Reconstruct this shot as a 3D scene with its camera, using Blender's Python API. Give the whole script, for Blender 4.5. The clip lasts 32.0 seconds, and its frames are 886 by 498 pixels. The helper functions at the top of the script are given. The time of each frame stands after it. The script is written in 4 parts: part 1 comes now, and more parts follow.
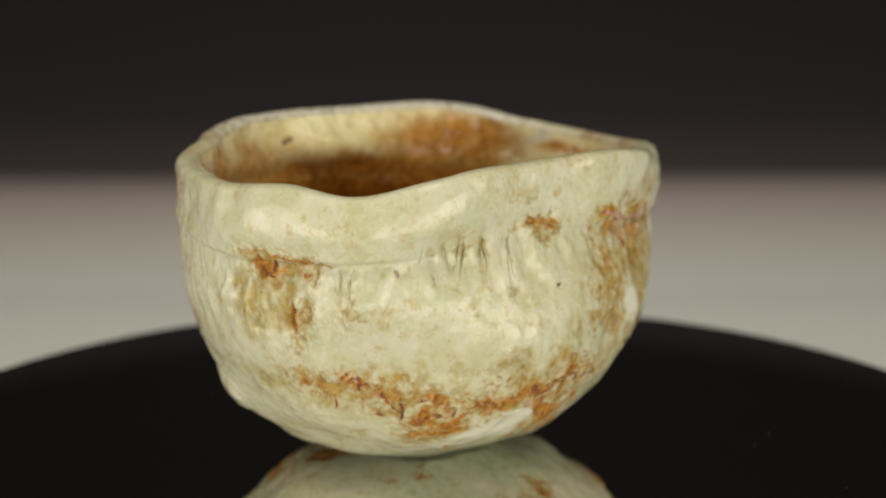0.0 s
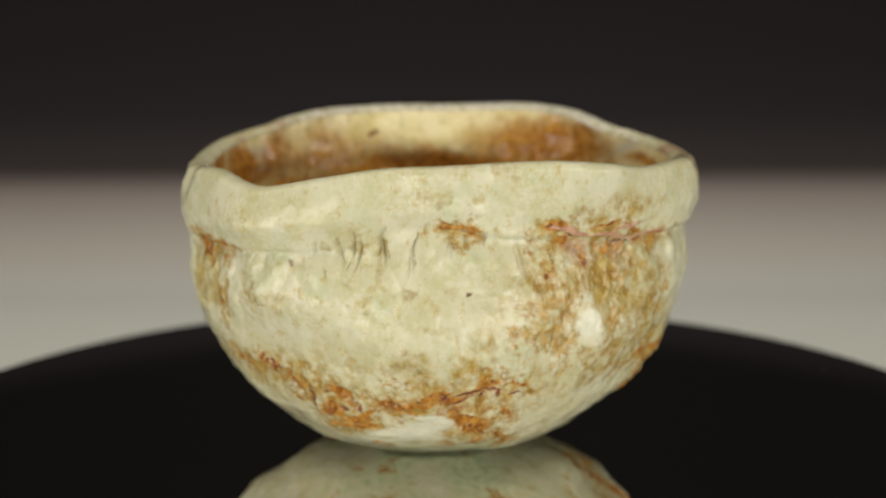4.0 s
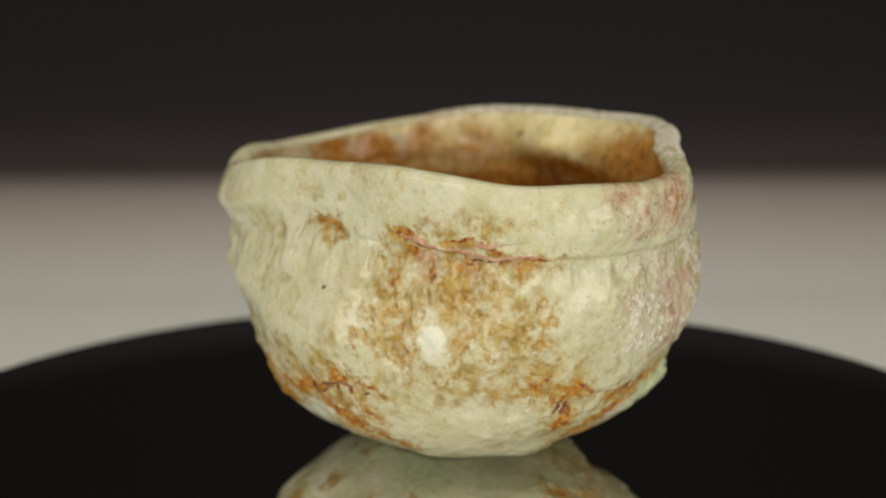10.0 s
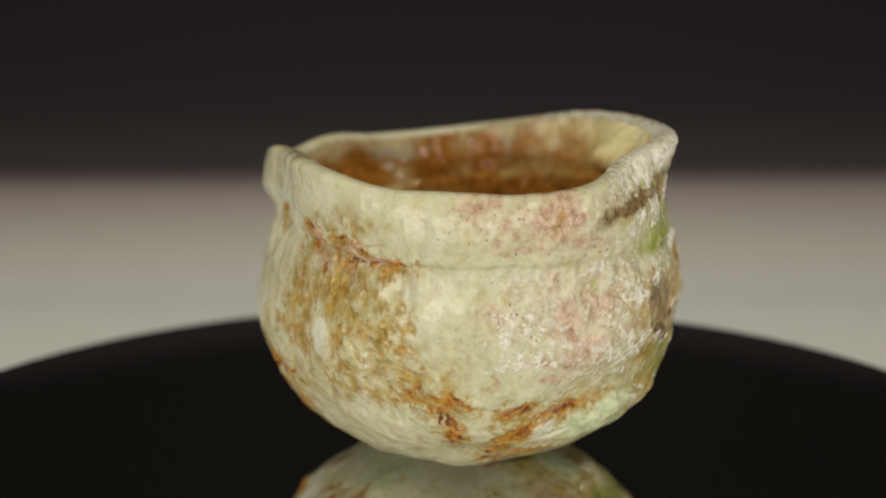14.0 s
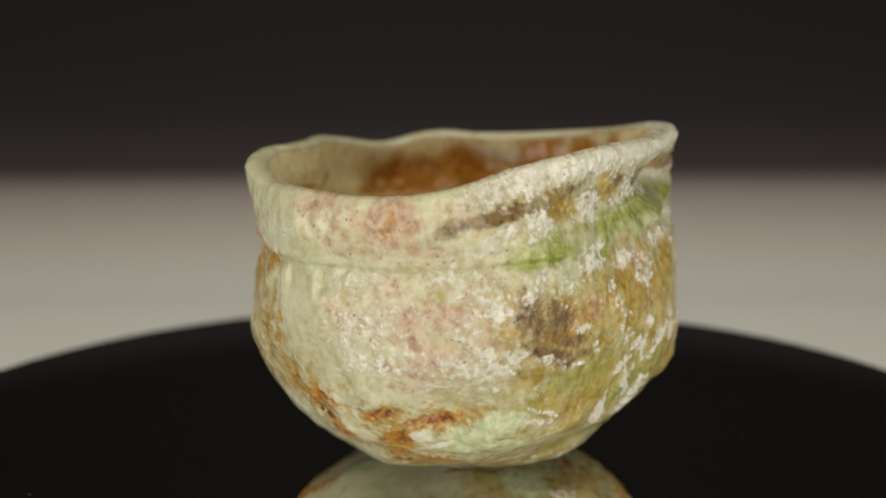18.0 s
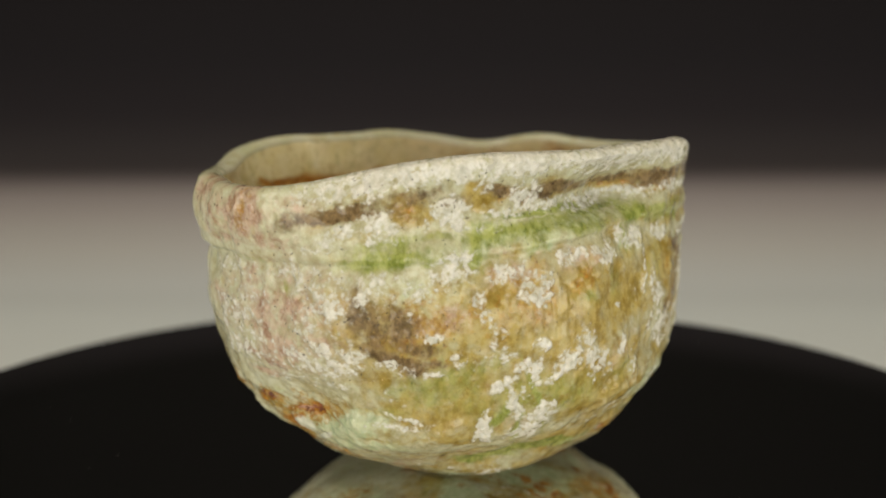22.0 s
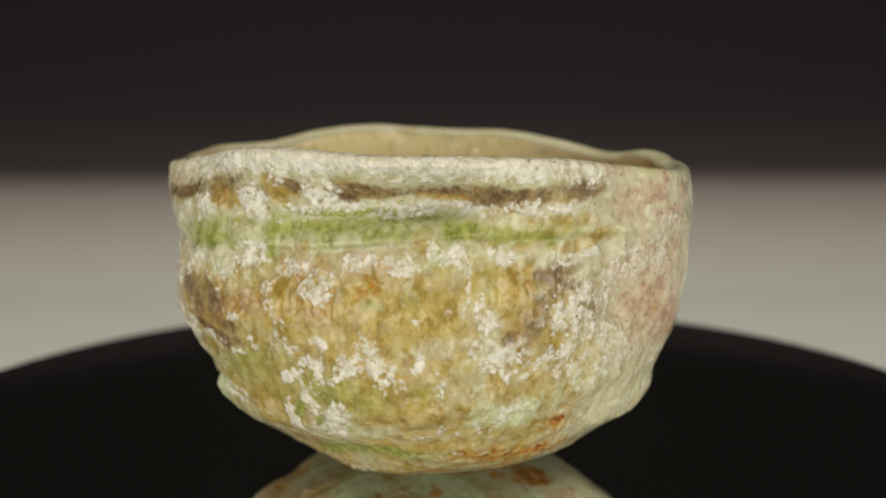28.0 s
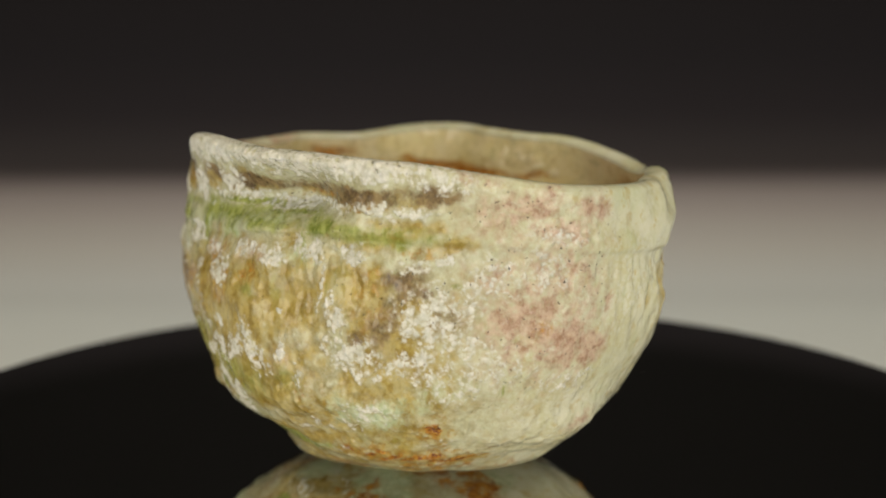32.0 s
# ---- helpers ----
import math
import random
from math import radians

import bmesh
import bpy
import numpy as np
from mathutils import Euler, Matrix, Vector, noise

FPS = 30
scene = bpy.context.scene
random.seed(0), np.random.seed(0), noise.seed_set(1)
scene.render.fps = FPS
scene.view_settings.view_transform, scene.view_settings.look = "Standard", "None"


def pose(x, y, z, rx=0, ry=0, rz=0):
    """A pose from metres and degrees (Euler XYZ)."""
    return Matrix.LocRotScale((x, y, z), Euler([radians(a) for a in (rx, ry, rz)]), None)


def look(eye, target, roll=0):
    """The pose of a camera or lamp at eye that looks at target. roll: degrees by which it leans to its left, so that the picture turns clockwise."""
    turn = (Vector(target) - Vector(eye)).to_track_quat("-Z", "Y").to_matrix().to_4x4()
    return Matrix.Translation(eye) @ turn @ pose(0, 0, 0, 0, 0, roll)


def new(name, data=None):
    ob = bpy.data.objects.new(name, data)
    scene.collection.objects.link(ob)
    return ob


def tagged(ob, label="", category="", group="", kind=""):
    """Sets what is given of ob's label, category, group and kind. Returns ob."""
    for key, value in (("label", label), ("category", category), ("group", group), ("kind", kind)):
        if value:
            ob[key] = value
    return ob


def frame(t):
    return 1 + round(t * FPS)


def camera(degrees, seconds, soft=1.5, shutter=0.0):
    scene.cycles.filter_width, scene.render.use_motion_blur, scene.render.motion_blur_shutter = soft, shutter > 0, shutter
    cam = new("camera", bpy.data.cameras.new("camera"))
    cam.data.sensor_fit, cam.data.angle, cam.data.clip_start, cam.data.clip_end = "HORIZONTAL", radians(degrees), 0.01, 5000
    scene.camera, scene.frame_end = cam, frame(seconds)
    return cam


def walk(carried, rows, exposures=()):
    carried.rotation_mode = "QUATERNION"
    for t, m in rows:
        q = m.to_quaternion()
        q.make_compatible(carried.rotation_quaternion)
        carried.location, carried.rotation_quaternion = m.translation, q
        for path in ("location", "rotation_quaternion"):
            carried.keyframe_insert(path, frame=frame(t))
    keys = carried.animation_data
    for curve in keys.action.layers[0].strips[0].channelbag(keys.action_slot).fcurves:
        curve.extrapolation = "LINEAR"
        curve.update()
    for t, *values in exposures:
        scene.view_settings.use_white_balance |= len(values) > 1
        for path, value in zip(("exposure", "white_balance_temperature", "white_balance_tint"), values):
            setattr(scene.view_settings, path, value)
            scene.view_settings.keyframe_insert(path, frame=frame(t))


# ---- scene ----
# Studio shot of a tea bowl that turns on a black glossy turntable; metres, turntable top at z = 0.
cam = camera(33.91, 32.0, soft=1.9)
cam.data.dof.use_dof = True
cam.data.dof.focus_distance = 0.315
cam.data.dof.aperture_fstop = 9.0
CAM = Matrix.Translation((0, -0.36, 0.12373)) @ pose(0, 0, 0, 78.581, 0, -0.224) @ pose(0, 0, 0, 0, 0, -0.196)
walk(cam, [(0, CAM), (32.0, CAM)], exposures=[(0, 0.0), (32.0, 0.0)])

SPIN = -7.9085          # degrees a second, clockwise from above
UNIT = 0.36 / 2846.07     # metres in one unit of the bowl's plan
OFF = (-25 * UNIT, 60 * UNIT)   # the bowl stands a little off the turntable's axis

# ---- light ----
world = bpy.data.worlds.new("studio_dark")
scene.world = world
world.use_nodes = True
world.node_tree.nodes["Background"].inputs[0].default_value = (0.02, 0.02, 0.022, 1)
world.node_tree.nodes["Background"].inputs[1].default_value = 0.2


def softbox(name, eye, target, w, h, watts, colour):
    data = bpy.data.lights.new(name, "AREA")
    data.shape, data.size, data.size_y = "RECTANGLE", w, h
    data.energy, data.color = watts, colour
    ob = new(name, data)
    ob.matrix_world = look(eye, target)
    return ob


softbox("overhead_softbox", (0.0, 0.17, 0.85), (0, 0.42, 0), 0.8, 0.6, 3.6, (1.0, 0.965, 0.83))
softbox("left_lamp", (-0.26, -0.30, 0.75), (0, 0, 0.03), 0.045, 0.045, 1.1, (1.0, 0.76, 0.42))
softbox("right_lamp", (0.20, -0.32, 0.78), (0, 0, 0.03), 0.045, 0.045, 1.1, (1.0, 0.76, 0.42))
softbox("front_softbox_left", (-0.50, -0.60, 0.10), (0, 0, 0.03), 0.75, 0.30, 4.6, (1.0, 0.93, 0.80))
softbox("front_softbox_right", (0.50, -0.60, 0.10), (0, 0, 0.03), 0.75, 0.30, 4.9, (1.0, 0.93, 0.80))

# ---- materials ----
def shader(name):
    m = bpy.data.materials.new(name)
    m.use_nodes = True
    return m, m.node_tree, m.node_tree.nodes["Principled BSDF"]


def node(nt, kind, **values):
    n = nt.nodes.new(kind)
    for k, v in values.items():
        n.inputs[k.replace("_", " ")].default_value = v
    return n


def noise_tex(nt, scale, detail=4.0, rough=0.55, source=None):
    n = node(nt, "ShaderNodeTexNoise", Scale=scale, Detail=detail, Roughness=rough)
    if source is None:
        source = nt.nodes.new("ShaderNodeTexCoord").outputs["Object"]
    nt.links.new(source, n.inputs["Vector"])
    return n.outputs["Fac"]


def ramp(nt, fac, stops):
    n = nt.nodes.new("ShaderNodeValToRGB")
    while len(n.color_ramp.elements) < len(stops):
        n.color_ramp.elements.new(0.5)
    for e, (p, c) in zip(n.color_ramp.elements, stops):
        e.position = p
        e.color = (*c, 1) if len(c) == 3 else c
    nt.links.new(fac, n.inputs[0])
    return n.outputs[0]


def mix(nt, fac, a, b, blend="MIX"):
    n = nt.nodes.new("ShaderNodeMix")
    n.data_type, n.blend_type = "RGBA", blend
    for sock, v in ((n.inputs[0], fac), (n.inputs[6], a), (n.inputs[7], b)):
        if isinstance(v, (int, float)):
            sock.default_value = v
        elif isinstance(v, tuple):
            sock.default_value = (*v, 1)
        else:
            nt.links.new(v, sock)
    return n.outputs[2]


def calc(nt, op, a, b=None, c=None):
    n = nt.nodes.new("ShaderNodeMath")
    n.operation = op
    for sock, v in zip(n.inputs, (a, b, c)):
        if v is None:
            continue
        if isinstance(v, (int, float)):
            sock.default_value = v
        else:
            nt.links.new(v, sock)
    return n.outputs[0]


def step_up(nt, v, lo, hi):
    n = nt.nodes.new("ShaderNodeMapRange")
    n.interpolation_type = "SMOOTHSTEP"
    nt.links.new(v, n.inputs[0])
    n.inputs[1].default_value, n.inputs[2].default_value = lo, hi
    return n.outputs[0]


def relief(nt, height, strength, distance):
    n = nt.nodes.new("ShaderNodeBump")
    n.inputs["Strength"].default_value, n.inputs["Distance"].default_value = strength, distance
    nt.links.new(height, n.inputs["Height"])
    return n.outputs[0]


def acrylic_material():
    """Black mirror-polished sheet, faintly smeared."""
    m, nt, b = shader("black_mirror_acrylic")
    c = ramp(nt, noise_tex(nt, 14, 4), [(0.3, (0.93, 0.92, 0.88)), (0.7, (0.955, 0.945, 0.915))])
    nt.links.new(c, b.inputs["Base Color"])
    b.inputs["Metallic"].default_value = 1.0
    nt.links.new(calc(nt, "MULTIPLY_ADD", noise_tex(nt, 40, 5), 0.03, 0.015), b.inputs["Roughness"])
    return m


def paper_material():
    """Backdrop paper: pale grey at the front, turning to charcoal along its length; light falloff is painted in."""
    m, nt, b = shader("falloff_paper")
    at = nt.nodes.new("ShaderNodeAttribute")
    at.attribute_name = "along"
    # stops hold the painted falloff; the unseen top is near black for the mirror
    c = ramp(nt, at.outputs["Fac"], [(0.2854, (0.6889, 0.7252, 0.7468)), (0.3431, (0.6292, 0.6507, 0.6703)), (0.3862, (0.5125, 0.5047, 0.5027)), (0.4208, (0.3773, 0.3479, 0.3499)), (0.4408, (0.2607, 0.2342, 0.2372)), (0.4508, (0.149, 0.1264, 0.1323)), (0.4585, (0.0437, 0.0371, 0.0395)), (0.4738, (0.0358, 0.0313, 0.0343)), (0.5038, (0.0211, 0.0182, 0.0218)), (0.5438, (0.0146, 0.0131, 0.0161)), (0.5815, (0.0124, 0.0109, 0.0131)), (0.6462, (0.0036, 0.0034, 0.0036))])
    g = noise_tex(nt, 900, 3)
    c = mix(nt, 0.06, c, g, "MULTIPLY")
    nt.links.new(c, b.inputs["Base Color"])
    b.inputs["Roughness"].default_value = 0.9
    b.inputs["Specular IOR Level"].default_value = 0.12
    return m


def wall_material():
    m, nt, b = shader("dark_studio_paint")
    c = ramp(nt, noise_tex(nt, 6, 5), [(0.3, (0.012, 0.0115, 0.0115)), (0.7, (0.018, 0.017, 0.017))])
    nt.links.new(c, b.inputs["Base Color"])
    b.inputs["Roughness"].default_value = 0.8
    return m


def dust_material():
    m, nt, b = shader("pale_dust")
    c = ramp(nt, noise_tex(nt, 300, 3), [(0.3, (0.20, 0.18, 0.16)), (0.7, (0.36, 0.34, 0.31))])
    nt.links.new(c, b.inputs["Base Color"])
    b.inputs["Roughness"].default_value = 0.9
    return m


def stretched(nt, coord, along, shift):
    """Object coordinates, drawn out upwards so that noise runs down the wall."""
    n = nt.nodes.new("ShaderNodeMapping")
    nt.links.new(coord, n.inputs["Vector"])
    n.inputs["Location"].default_value = (shift, shift * 0.7, shift * 1.3)
    n.inputs["Scale"].default_value = (1, 1, along)
    return n.outputs[0]


def glaze_material(name, layers, base, bump, gloss):
    m, nt, b = shader(name)
    coord = nt.nodes.new("ShaderNodeTexCoord").outputs["Object"]
    fine = noise_tex(nt, 950, 5, 0.65, coord)
    mid = noise_tex(nt, 300, 5, 0.6, coord)
    big = noise_tex(nt, 70, 4, 0.5, coord)
    vor = node(nt, "ShaderNodeTexVoronoi", Scale=780.0)
    nt.links.new(mix(nt, 0.0022, coord, noise_colour(nt, 500, coord), "ADD"), vor.inputs["Vector"])
    cells = calc(nt, "SUBTRACT", vor.outputs["Distance"], 0.42)
    c = ramp(nt, big, [(0.32, base[0]), (0.5, base[1]), (0.68, base[2])])
    blotch = noise_tex(nt, 130, 6, 0.62, stretched(nt, coord, 0.6, 0.2))
    c = mix(nt, step_up(nt, blotch, 0.38, 0.62), c, base[3])
    c = mix(nt, 0.35, c, ramp(nt, mid, [(0.3, base[0]), (0.62, base[3])]))
    # thin amber flecks and an olive film between curdled beads
    fleck = calc(nt, "MULTIPLY", step_up(nt, noise_tex(nt, 340, 6, 0.68, stretched(nt, coord, 0.8, 0.9)), 0.54, 0.68), 0.6)
    c = mix(nt, fleck, c, (0.36, 0.27, 0.085))
    moss = calc(nt, "MULTIPLY", step_up(nt, noise_tex(nt, 210, 6, 0.66, stretched(nt, coord, 0.8, 1.7)), 0.56, 0.70), 0.45)
    c = mix(nt, moss, c, (0.33, 0.37, 0.20))
    curd = calc(nt, "MULTIPLY", step_up(nt, cells, -0.05, 0.25), step_up(nt, noise_tex(nt, 95, 3, 0.5, stretched(nt, coord, 0.8, 0.5)), 0.42, 0.66))
    c = mix(nt, calc(nt, "MULTIPLY", curd, 0.36), c, (0.36, 0.34, 0.155))
    crust = fizz = None
    for k, (key, sharp, amount, bubbles, run, lo, hi) in enumerate(layers):
        n = noise_tex(nt, 640 if key == "rust" else 420 if key == "pink" else 620 if key == "white" else 300 if key == "ash" else 430, 7, 0.68, stretched(nt, coord, run, 0.013 * (k + 1)))
        at = nt.nodes.new("ShaderNodeAttribute")
        at.attribute_name = key
        ragged = calc(nt, "MULTIPLY_ADD", cells, bubbles, calc(nt, "MULTIPLY", calc(nt, "SUBTRACT", n, 0.5), amount))
        v = calc(nt, "MULTIPLY_ADD", ragged, calc(nt, "MINIMUM", calc(nt, "MULTIPLY", at.outputs["Fac"], 2.2), 1.0), at.outputs["Fac"])
        if key == "amber":      # fine mottling that thickens with the iron
            mott = noise_tex(nt, 560, 6, 0.7, stretched(nt, coord, run, 0.41))
            v = calc(nt, "MULTIPLY_ADD", at.outputs["Fac"], 0.58, calc(nt, "MULTIPLY_ADD", mott, 3.4, -1.76))
            v = calc(nt, "MULTIPLY_ADD", cells, 0.9, v)
            v = calc(nt, "MULTIPLY", v, calc(nt, "MINIMUM", calc(nt, "MULTIPLY", at.outputs["Fac"], 3.0), 1.0))
        f = step_up(nt, v, 0.5 - sharp, 0.5 + sharp)
        if key == "amber":
            f = calc(nt, "MULTIPLY", f, 0.86)
        if key == "white":
            crust = f
        if key == "rust":
            fizz = f
        tone = step_up(nt, noise_tex(nt, 260 if key == "ochre" else 420, 7, 0.7, stretched(nt, coord, run, 0.3 + 0.01 * k)), 0.34, 0.64)
        c = mix(nt, f, c, mix(nt, tone, lo, hi))
        if key == "ochre":      # paler milk floats in the yellow glass
            milk = step_up(nt, noise_tex(nt, 240, 6, 0.6, stretched(nt, coord, 0.6, 0.77)), 0.48, 0.62)
            c = mix(nt, calc(nt, "MULTIPLY", calc(nt, "MULTIPLY", milk, f), 0.42), c, (0.43, 0.40, 0.225))
    pits = node(nt, "ShaderNodeTexVoronoi", Scale=820.0)
    nt.links.new(mix(nt, 0.0016, coord, noise_colour(nt, 900, coord), "ADD"), pits.inputs["Vector"])
    size = calc(nt, "MULTIPLY", step_up(nt, pits.outputs["Color"], 0.52, 0.84), 0.25)
    dot = step_up(nt, calc(nt, "SUBTRACT", size, pits.outputs["Distance"]), 0.0, 0.05)
    at = nt.nodes.new("ShaderNodeAttribute")
    at.attribute_name = "speck"
    c = mix(nt, calc(nt, "MULTIPLY", dot, calc(nt, "MULTIPLY_ADD", at.outputs["Fac"], 0.78, 0.04)), c, (0.04, 0.03, 0.02))
    nt.links.new(c, b.inputs["Base Color"])
    nt.links.new(calc(nt, "MULTIPLY_ADD", crust, 0.3, calc(nt, "MULTIPLY_ADD", mid, 0.05, 0.015)), b.inputs["Roughness"])
    b.inputs["Specular IOR Level"].default_value = gloss
    b.inputs["Subsurface Weight"].default_value = 0.15
    b.inputs["Subsurface Radius"].default_value = (1.0, 0.8, 0.5)
    b.inputs["Subsurface Scale"].default_value = 0.0012
    h = calc(nt, "ADD", calc(nt, "MULTIPLY", mid, 0.30), calc(nt, "MULTIPLY", fine, 0.05))
    h = calc(nt, "MULTIPLY_ADD", calc(nt, "MULTIPLY", crust, calc(nt, "SUBTRACT", 0.8, vor.outputs["Distance"])), 1.0, h)
    h = calc(nt, "MULTIPLY_ADD", calc(nt, "MULTIPLY", fizz, calc(nt, "SUBTRACT", 0.6, vor.outputs["Distance"])), 0.5, h)
    h = calc(nt, "MULTIPLY_ADD", dot, -0.2, h)
    nt.links.new(relief(nt, h, bump, 0.0004), b.inputs["Normal"])
    return m


def noise_colour(nt, scale, source):
    n = node(nt, "ShaderNodeTexNoise", Scale=scale, Detail=2.0)
    nt.links.new(source, n.inputs["Vector"])
    return n.outputs["Color"]


# name, softness of edge, break-up, pull of the bubbles, upward stretch of the noise, two tones
LAYERS = [
    ("ash", 0.46, 1.0, 0.1, 0.8, (0.27, 0.255, 0.145), (0.42, 0.425, 0.305)),
    ("ochre", 0.42, 1.3, 0.08, 1.0, (0.18, 0.122, 0.021), (0.345, 0.272, 0.088)),
    ("pink", 0.48, 2.6, 0.15, 0.9, (0.25, 0.15, 0.10), (0.44, 0.345, 0.265)),
    ("green", 0.46, 1.3, 0.10, 0.5, (0.115, 0.145, 0.022), (0.29, 0.32, 0.10)),
    ("celadon", 0.36, 1.6, -0.2, 0.4, (0.30, 0.365, 0.22), (0.45, 0.485, 0.34)),
    ("amber", 0.50, 0.0, 0.15, 0.9, (0.19, 0.095, 0.015), (0.36, 0.235, 0.062)),
    ("pale", 0.30, 0.9, 0.0, 0.6, (0.48, 0.51, 0.43), (0.53, 0.54, 0.46)),
    ("rust", 0.40, 2.0, 0.30, 0.7, (0.19, 0.066, 0.010), (0.39, 0.20, 0.036)),
    ("seam", 0.18, 0.6, 0.0, 0.6, (0.27, 0.13, 0.085), (0.44, 0.28, 0.21)),
    ("crack", 0.25, 1.6, 0.2, 0.6, (0.08, 0.027, 0.014), (0.22, 0.085, 0.045)),
    ("dark", 0.46, 1.7, 0.3, 0.8, (0.07, 0.046, 0.021), (0.20, 0.142, 0.072)),
    ("white", 0.36, 2.2, -0.95, 0.9, (0.40, 0.40, 0.34), (0.57, 0.567, 0.53)),
]
INNER = [(k, 0.48, 0.8, 0.0, 0.9, (0.24, 0.092, 0.012), (0.46, 0.235, 0.045)) if k == "rust" else (k, 0.40, 1.0, *rest) for k, _, _, *rest in LAYERS]
GLAZES = [k for k, *_ in LAYERS] + ["speck"]
CREAM = [(0.375, 0.37, 0.225), (0.445, 0.45, 0.325), (0.38, 0.425, 0.295), (0.495, 0.498, 0.40)]
INNER_CREAM = [(0.58, 0.51, 0.23), (0.66, 0.61, 0.36), (0.63, 0.59, 0.33), (0.70, 0.66, 0.45)]
ACRYLIC, PAPER, WALL, DUST = acrylic_material(), paper_material(), wall_material(), dust_material()
GLAZE, INSIDE = glaze_material("ash_glaze", LAYERS, CREAM, 0.7, 0.25), glaze_material("inner_glaze", INNER, INNER_CREAM, 0.2, 0.26)


# ---- meshes ----
def grid_mesh(name, co, closed, material, attributes=(), normals=None):
    """A smooth mesh from rows of points (rows, columns, 3); closed: the columns run round."""
    rows, cols = co.shape[:2]
    i = np.arange(rows - 1)[:, None] * cols
    j = np.arange(cols if closed else cols - 1)[None, :]
    k = (j + 1) % cols
    f = np.stack([i + j, i + k, i + cols + k, i + cols + j], -1).reshape(-1, 4)
    me = bpy.data.meshes.new(name)
    me.vertices.add(rows * cols)
    me.vertices.foreach_set("co", co.astype(np.float32).ravel())
    me.loops.add(f.size)
    me.loops.foreach_set("vertex_index", f.astype(np.int32).ravel())
    me.polygons.add(len(f))
    me.polygons.foreach_set("loop_start", np.arange(0, f.size, 4, dtype=np.int32))
    me.update(calc_edges=True)
    me.polygons.foreach_set("use_smooth", np.ones(len(f), bool))
    for key, v in attributes:
        me.attributes.new(key, "FLOAT", "POINT").data.foreach_set("value", v.astype(np.float32).ravel())
    me.materials.append(material)
    if normals is not None:
        me.normals_split_custom_set_from_vertices(normals.reshape(-1, 3))
    return me


def part(name, mesh, parent, label=""):
    ob = new(name, mesh)
    ob.parent = parent
    return tagged(ob, label) if label else ob


def lathe(profile, n=192):
    a = np.arange(n) * 2 * np.pi / n
    p = np.array(profile)
    return np.stack([p[:, :1] * np.cos(a), p[:, :1] * np.sin(a), np.repeat(p[:, 1:], n, 1)], -1)


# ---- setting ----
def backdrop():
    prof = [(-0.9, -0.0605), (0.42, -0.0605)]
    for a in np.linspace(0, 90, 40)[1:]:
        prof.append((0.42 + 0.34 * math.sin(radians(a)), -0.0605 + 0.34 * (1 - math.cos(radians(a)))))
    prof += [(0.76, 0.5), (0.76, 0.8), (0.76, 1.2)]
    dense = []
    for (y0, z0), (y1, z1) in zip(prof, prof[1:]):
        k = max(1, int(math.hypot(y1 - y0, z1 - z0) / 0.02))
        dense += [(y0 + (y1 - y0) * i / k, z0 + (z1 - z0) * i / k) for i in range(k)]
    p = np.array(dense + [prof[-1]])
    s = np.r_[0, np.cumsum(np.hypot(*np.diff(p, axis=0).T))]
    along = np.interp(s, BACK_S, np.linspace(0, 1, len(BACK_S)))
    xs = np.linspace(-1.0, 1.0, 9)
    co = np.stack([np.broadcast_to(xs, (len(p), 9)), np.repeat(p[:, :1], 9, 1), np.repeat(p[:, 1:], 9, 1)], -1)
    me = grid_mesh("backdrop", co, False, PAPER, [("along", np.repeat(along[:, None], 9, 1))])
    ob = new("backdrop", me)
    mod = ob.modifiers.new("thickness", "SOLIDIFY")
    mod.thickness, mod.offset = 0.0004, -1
    return tagged(ob, "pale grey to charcoal paper backdrop sweep with painted light falloff", "backdrop", kind="structure")


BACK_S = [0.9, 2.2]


def room():
    def slab(name, lo, hi, label):
        bm = bmesh.new()
        bmesh.ops.create_cube(bm, size=1)
        for v in bm.verts:
            v.co = [(a + b) / 2 + c * (b - a) for a, b, c in zip(lo, hi, v.co)]
        me = bpy.data.meshes.new(name)
        bm.to_mesh(me)
        bm.free()
        me.materials.append(WALL)
        tagged(new(name, me), label, name.split("_")[0], kind="structure")
    slab("floor", (-2, -2, -0.16), (2, 2, -0.061), "dark grey painted studio floor")
    slab("wall_north", (-2, 2, -0.16), (2, 2.1, 1.9), "dark grey painted studio wall")
    slab("wall_south", (-2, -2.1, -0.16), (2, -2, 1.9), "dark grey painted studio wall")
    slab("wall_east", (2, -2.1, -0.16), (2.1, 2.1, 1.9), "dark grey painted studio wall")
    slab("wall_west", (-2.1, -2.1, -0.16), (-2, 2.1, 1.9), "dark grey painted studio wall")
    slab("ceiling", (-2.1, -2.1, 1.9), (2.1, 2.1, 2.0), "dark grey painted studio ceiling")


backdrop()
room()


